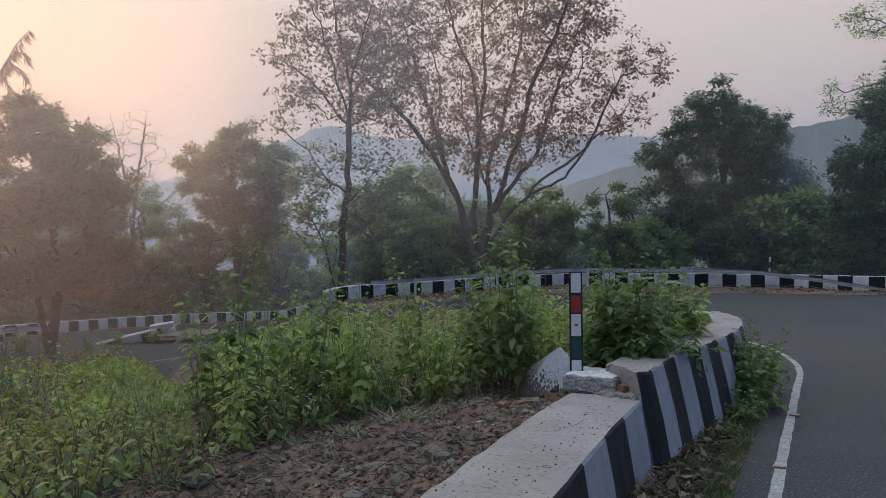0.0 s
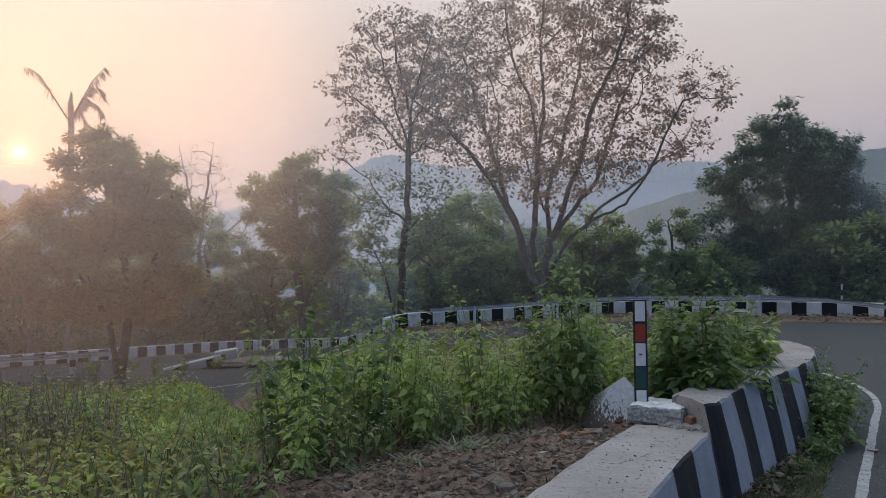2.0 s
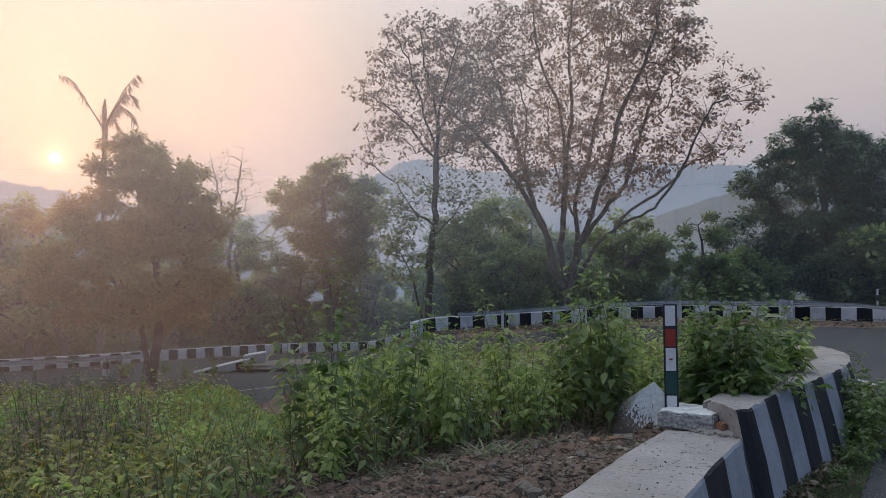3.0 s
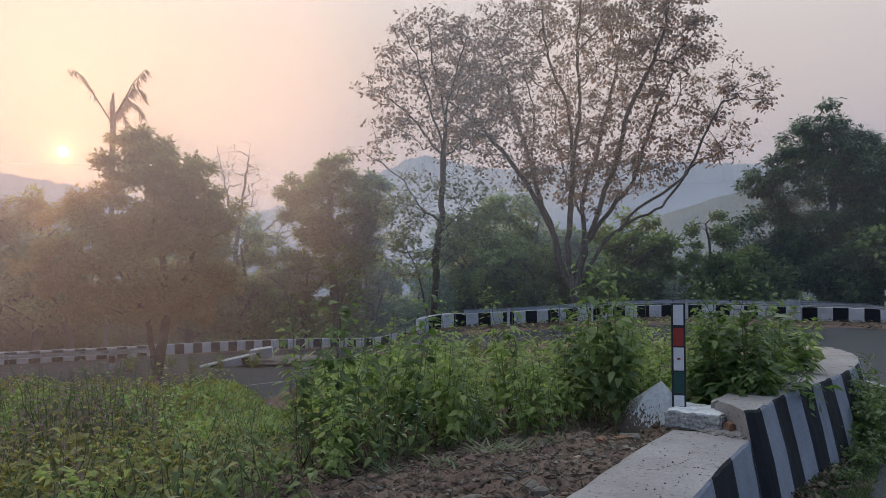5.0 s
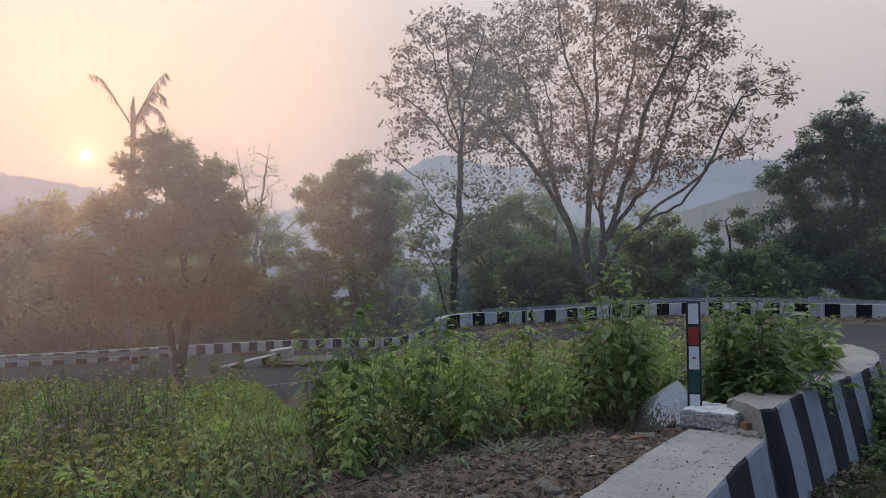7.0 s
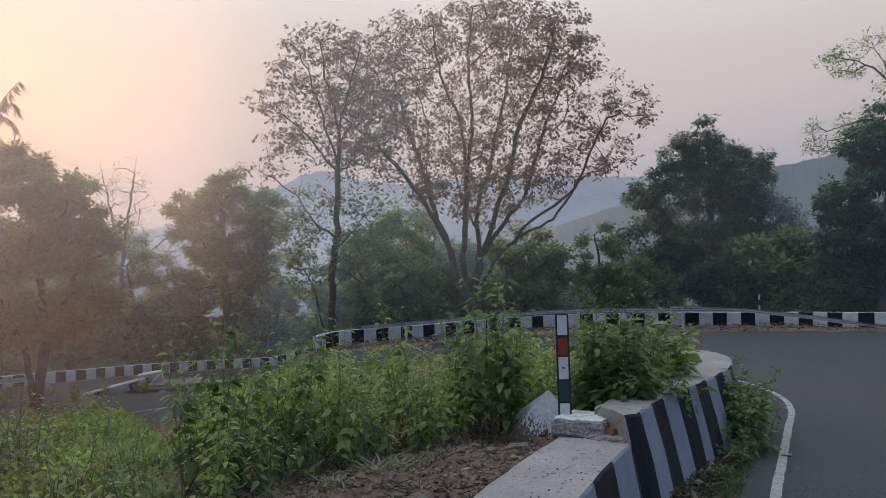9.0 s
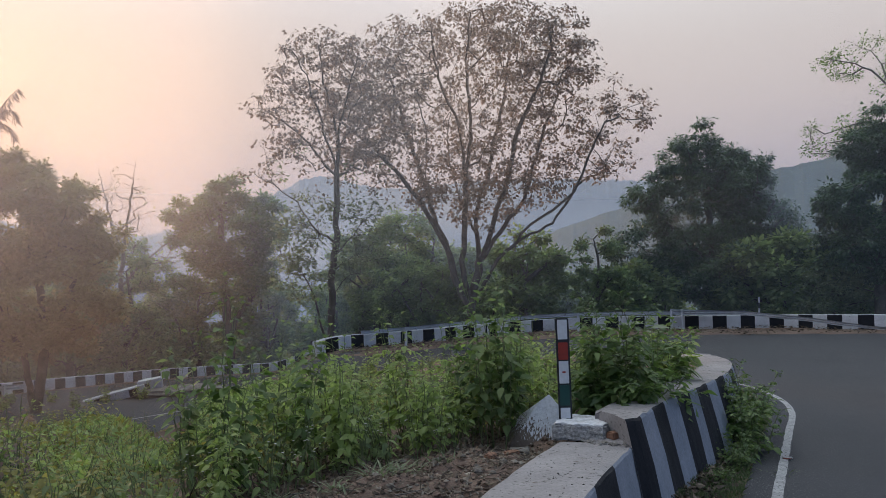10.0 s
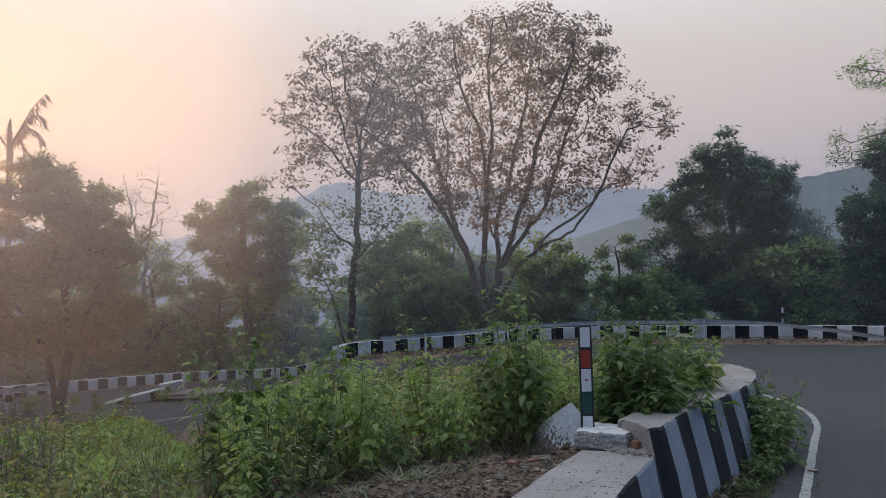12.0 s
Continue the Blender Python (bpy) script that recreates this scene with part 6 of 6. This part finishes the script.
def build_crumbs():
    """Grit, chips and straw lying on the near parapet's top, rubble by the footing, brick bits on the bank."""
    r = np.random.RandomState(31)
    unit = np.array([(1, 0, 0), (0, 1, 0), (-1, 0, 0), (0, -1, 0), (0, 0, 0.8), (0, 0, -0.5), (0.7, 0.7, 0.2), (-0.7, 0.6, 0.3)], float)
    tri = np.array([(0, 6, 4), (6, 1, 4), (1, 7, 4), (7, 2, 4), (2, 3, 4), (3, 0, 4), (6, 0, 5), (1, 6, 5), (7, 1, 5), (2, 7, 5), (3, 2, 5), (0, 3, 5)])
    way, inward = np.array([0.398, 0.917]), np.array([-0.917, 0.398])

    def heap(name, label, category, mat, spots):
        v, f = [], []
        for x, y, z, size in spots:
            a = r.rand() * 6.28
            turn = np.array([(math.cos(a), -math.sin(a), 0), (math.sin(a), math.cos(a), 0), (0, 0, 1)])
            v.append((unit * (0.7 + 0.6 * r.rand(8, 1)) * size) @ turn.T + (x, y, z + 0.35 * size))
            f.append(tri + 8 * len(f))
        tagged(put(name, mesh_from(name, np.concatenate(v).tolist(), np.concatenate(f).tolist(), mat)), label, category, kind="stuff")

    spots = []
    for k in range(210):
        s, d = r.uniform(-1.6, 1.75), r.uniform(0.06, 0.52)
        q = np.array([0.725, 4.085]) + way * s + inward * d
        spots.append((q[0], q[1], 0.583, 0.002 + 0.006 * r.rand() ** 2))
    heap("grit", "dark grit and pellets scattered on the parapet's top", "grit", M_GRIT, spots)
    spots = []
    for k in range(70):
        s, d = r.uniform(-0.16, 0.16), abs(r.normal(0, 0.05))
        spots.append((1.30 + s * 0.89 + d * -0.1, 5.98 - s * 0.46 - d, 0.585, 0.006 + 0.016 * r.rand() ** 2))
    heap("mortar_crumbs", "crumbled mortar round the foot of the concrete block", "rubble", M_RUBBLE, spots)
    for k in range(22):        # straw and leaf bits on the coping
        s, d = r.uniform(-1.5, 1.7), r.uniform(0.08, 0.5)
        q = np.array([0.725, 4.085]) + way * s + inward * d
        v, f = [], []
        b, size = r.rand() * 6.28, r.uniform(0.02, 0.06)
        broad_leaf(np.zeros(3), np.array([math.cos(b), math.sin(b), 0.0]), np.array([0, 0, 1.0]), size, size * r.uniform(0.1, 0.35), -0.1, v, f)
        ob = put("leaf_bit", mesh_from("leaf_bit", v, f, M_LITTER), None, "", pose(q[0], q[1], 0.590))
        tagged(ob, "dry brown leaf scrap on the parapet's top", "leaf scrap", "leaf scraps on the parapet")
    for x, y, sx, turn, mat, seed in ((0.62, 6.12, 0.12, 20, M_BRICK, 1), (0.70, 6.30, 0.17, -10, M_RUBBLE, 2), (0.42, 5.62, 0.09, 60, M_BRICK, 3)):
        bit = empty("brick_bit", pose(x, y, float(land_z(x, y)) - 0.005, 6, -5, turn))
        tagged(bit, "broken piece of brick lying on the soil bank", "brick", "brick bits on the bank")
        part("bit", box_bm(sx, sx * 0.7, sx * 0.45, 0.008, 1, 0.006, seed), mat, bit)
    for k in range(10):        # larger stones along the coping's inner side
        s = -1.0 + 0.27 * k + r.uniform(-0.06, 0.06)
        q = np.array([0.725, 4.085]) + way * s + inward * r.uniform(0.68, 0.86)
        size = r.uniform(0.016, 0.042)
        stone("stone", "grey-brown stone beside the parapet's inner edge", q[0], q[1], float(land_z(q[0], q[1])) - 0.01, size * 1.4, size, size * 0.8, M_ROCK, 130 + k, r.uniform(0, 360), 2, "stone", "stones on the soil bank")


M_GRIT = rough_mat("grit", (0.020, 0.017, 0.015), (0.075, 0.062, 0.055), 30, 120, 0.9, 0.003)
build_crumbs()
build_post()
build_stones()


# ---- guard rails, far posts and the broken wall by the lower road ----
def guard_rail(label, line, heights, posts, deep=0.55):
    """A corrugated steel beam on posts, over the road's level; heights: (share of the length, top over the road)."""
    rail = empty("guard_rail")
    tagged(rail, label, "guard rail")
    p = resample(line, 0.5)
    t = np.gradient(p, axis=0)
    t /= np.linalg.norm(t, axis=1)[:, None]
    nrm = np.stack([-t[:, 1], t[:, 0]], 1)
    share = np.linspace(0, 1, len(p))
    top = np.interp(share, [h[0] for h in heights], [h[1] for h in heights])
    prof = [(a, b * deep) for a, b in ((0.0, 0.0), (0.035, -0.03), (0.08, -0.06), (0.08, -0.09), (0.02, -0.125), (0.02, -0.175), (0.08, -0.21), (0.08, -0.24), (0.035, -0.27), (0.0, -0.30))]
    verts = []
    for k in range(len(p)):
        g = float(road_z(*p[k]))
        lay = max(0.0, (0.36 - top[k]) / 0.36)
        for off in (0.0, 0.006):
            for a, b in (prof if off == 0 else prof[::-1]):
                o, z = a + off - 0.35 * lay * b, top[k] + b * (1 - 0.75 * lay)
                verts.append((p[k][0] + nrm[k][0] * o, p[k][1] + nrm[k][1] * o, g + max(z, 0.03)))
    m = 2 * len(prof)
    faces = []
    for k in range(len(p) - 1):
        for j in range(m):
            a, b = k * m + j, k * m + (j + 1) % m
            faces.append((a, b, b + m, a + m))
    put("beam", mesh_from("beam", verts, faces, M_STEEL), rail, "dented galvanised corrugated beam")
    for s in posts:
        k = int(s * (len(p) - 1))
        bm = box_bm(0.09, 0.12, float(top[k]) + 0.25, 0.006)
        bmesh.ops.rotate(bm, cent=(0, 0, 0), matrix=Matrix.Rotation(math.atan2(t[k][1], t[k][0]), 3, "Z"), verts=bm.verts)
        bmesh.ops.translate(bm, vec=(p[k][0] - nrm[k][0] * 0.07, p[k][1] - nrm[k][1] * 0.07, float(road_z(*p[k])) - 0.25), verts=bm.verts)
        part("post", bm, M_STEEL, rail, "steel rail post")
    return rail


guard_rail("long galvanised guard rail before the outer parapet", [(-3.0, 32.9), (-1.5, 33.7), (0.8, 34.6), (1.9, 35.2), (6.9, 35.0), (10.0, 34.3), (13.2, 33.1)],
           [(0, 0.80), (0.5, 0.88), (1, 0.82)], (0.12, 0.36, 0.6, 0.84))
guard_rail("bent guard rail sagging to the ground at its end", [(10.4, 34.35), (12.2, 33.55), (14.2, 32.4), (16.2, 30.9), (17.6, 29.8), (19.0, 28.9)],
           [(0, 0.93), (0.3, 0.80), (0.55, 0.52), (0.78, 0.16), (1, 0.10)], (0.05,))
guard_rail("guard rail along the lower road", [(-38.0, 29.9), (-30.0, 34.9), (-24.9, 39.2), (-21.9, 42.4)], [(0, 0.60), (1, 0.56)], (0.05, 0.25, 0.5, 0.75, 0.97), 0.95)


def striped_post(label, x, y, z, height, radius, bands, first=0):
    ob = empty("striped_post", pose(x, y, z, 2, 1, 0))
    tagged(ob, label, "marker post")
    for k in range(bands):
        bm = bmesh.new()
        bmesh.ops.create_cone(bm, cap_ends=True, segments=10, radius1=radius, radius2=radius * 0.97, depth=height / bands,
                              matrix=Matrix.Translation((0, 0, height / bands * (k + 0.5))))
        white = (k + first) % 2
        part("white_band" if white else "black_band", bm, M_WHITE_LIT if white else M_BLACK, ob, "white painted band" if white else "black painted band")
    return ob


striped_post("thin black and white marker post behind the outer parapet", 15.05, 36.2, float(land_z(15.05, 36.2)) - 0.2, 1.4 - float(land_z(15.05, 36.2)) + 0.15, 0.045, 8)
striped_post("stout white guard stone beside the lower road", -20.9, 36.9, -3.0, 1.0, 0.15, 3, 1)


def build_broken_wall():
    mound = stone("rubble_mound", "low mound of rubble and earth between the two roads", -12.9, 40.6, -3.1, 2.4, 1.0, 0.40, M_RUBBLE, 51, 20, 4, "mound")
    for x, y, sx, sy, h, tilt, turn, seed in ((-15.75, 39.2, 2.9, 0.6, 0.42, -13, 22, 1), (-14.25, 40.1, 1.15, 0.7, 0.95, -9, 15, 2)):
        wall = empty("broken_parapet", pose(x, y, -3.05, 4, tilt, turn))
        tagged(wall, "tilted broken piece of whitewashed parapet on rubble", "parapet piece")
        part("body", box_bm(sx, sy, h, 0.03, 3, 0.02, seed), M_WHITE_LIT, wall, "chipped whitewashed concrete")
        for off in ((-0.25, 0.3) if sx > 1.2 else (-0.2,)):
            bm = box_bm(0.42, 0.02, h * 0.8, 0.004)
            bmesh.ops.translate(bm, vec=(off * sx, -sy / 2 - 0.012, 0.03), verts=bm.verts)
            part("painted_stripe", bm, M_BLACK, wall, "black painted stripe")
    r = np.random.RandomState(6)
    for k in range(16):
        x, y = -14.4 + r.uniform(-1.6, 3.0), 40.6 + r.uniform(-1.2, 1.0)
        s = r.uniform(0.08, 0.2)
        stone("rubble_stone", "grey rubble stone by the broken parapet", x, y, -3.0, s * 1.3, s, s * 0.9, M_ROCK, 70 + k, r.uniform(0, 360), 2, "stone", "rubble by the broken parapet")
    kerb = empty("kerb_piece", pose(-7.8, 24.0, -3.0, 0, 0, -24))
    tagged(kerb, "short whitewashed kerb at the lower road's edge", "kerb")
    part("body", box_bm(1.3, 0.22, 0.66, 0.03, 2, 0.012, 5), M_WHITE, kerb)


def build_palm():
    """A dead palm: a bare snapped trunk with a few withered fronds."""
    palm = empty("dead_palm", pose(-24.55, 42.6, -3.3))
    tagged(palm, "dead palm with a snapped top and withered hanging fronds", "palm tree")
    k = 1.175
    r = np.random.RandomState(8)
    v, f = [], []
    line = [(0, 0, -0.2), (0.1, 0, 4), (0.15, 0, 9), (0.12, 0, 11.9 * k), (0.06, 0, 12.7 * k), (0.1, 0, 13.2 * k)]
    tube(line, [0.2, 0.16, 0.15, 0.17, 0.13, 0.05], 9, v, f)
    for i in range(26):        # torn fibre round the crown
        a, z = r.rand() * 6.28, (11.6 + 1.2 * r.rand()) * k
        d = np.array([math.cos(a), math.sin(a), 0.5 - 1.2 * r.rand()])
        broad_leaf(np.array([0.1 + 0.12 * math.cos(a), 0.12 * math.sin(a), z]), d / np.linalg.norm(d), np.array([0, 0, 1.0]), 0.2 + 0.35 * r.rand(), 0.08, 0.3, v, f)
    put("trunk", mesh_from("trunk", v, f, M_BARK_PALE), palm, "grey trunk with torn fibre at the top")
    fronds = ((0, 0.40, 0.35, [(-0.1, 11.9), (-0.9, 12.9), (-1.6, 13.8), (-2.2, 14.3), (-2.75, 14.5)]), (12, 0.25, 0.0, [(0.15, 12.0), (0.7, 12.9), (1.25, 13.8), (1.9, 14.5)]),
              (-14, 0.2, 0.0, [(0.2, 11.8), (0.9, 12.7), (1.5, 13.2), (2.1, 13.2), (2.35, 12.7)]), (30, 0.2, 0.0, [(0.2, 11.9), (0.7, 12.6), (1.2, 12.8), (1.7, 12.2)]),
              (60, 0.3, 0.0, [(0.1, 11.7), (0.5, 12.3), (0.8, 12.1), (0.95, 11.4)]))
    for ang, start, bare, pts in fronds:
        c, s = math.cos(radians(ang)), math.sin(radians(ang))
        rib = resample([(px * c, px * s, pz * k) for px, pz in pts], 0.075)
        v, f, lv, lf = [], [], [], []
        tube(rib, np.linspace(0.055, 0.010, len(rib)), 5, v, f)
        for i in range(int(len(rib) * start), len(rib)):
            for side in (-1, 1):
                if r.rand() < bare:
                    continue
                d = np.array([0.35 * c + r.normal(0, 0.35), 0.35 * s + side * 0.5 * r.rand(), -1.0 + 0.7 * r.rand()])
                broad_leaf(rib[i] + r.normal(0, 0.02, 3), d / np.linalg.norm(d), np.array([0.3 * r.normal(), side, 0.3]), r.uniform(0.30, 0.75), 0.055, 0.35 * r.rand(), lv, lf)
        frond = put("frond", mesh_from("frond", v, f, M_BARK), palm, "withered drooping frond")
        put("frond_blade", mesh_from("frond_blade", lv, lf, M_LEAF_DRY), frond)


build_broken_wall()
build_palm()


def build_step_mortar():
    """The mortar slope where the low parapet meets the raised one."""
    bm = box_bm(0.34, 0.26, 0.05, 0.02, 7, 0.010, 12)
    for v in bm.verts:
        v.co.z *= max(0.0, min(1.0, (v.co.y + 0.14 + 0.03 * noise.noise(v.co * 18)) / 0.24))
    me = bpy.data.meshes.new("mortar_slope")
    bm.to_mesh(me)
    bm.free()
    me.materials.append(M_CONCRETE)
    ob = put("mortar_slope", me, None, "", pose(1.34, 5.97, 0.570, 0, 0, -26))
    tagged(ob, "rough mortar slope against the raised parapet's end", "mortar", kind="structure")


build_step_mortar()


def build_studs():
    for x, y in ((3.57, 7.96), (2.61, 6.07)):
        stud = empty("road_stud", pose(x, y, 0.007, 0, 0, -26))
        tagged(stud, "worn reddish road stud set in the edge line", "road stud", "studs in the edge line")
        bm = box_bm(0.10, 0.07, 0.016, 0.006)
        part("body", bm, M_LINE, stud, "dirty white stud body")
        bm = box_bm(0.075, 0.012, 0.010, 0.002)
        bmesh.ops.translate(bm, vec=(0, -0.036, 0.003), verts=bm.verts)
        part("reflector", bm, M_STUD, stud, "faded red reflector")


M_STUD = flat_mat("faded_red_reflector", (0.34, 0.10, 0.08), 0.5)
build_studs()
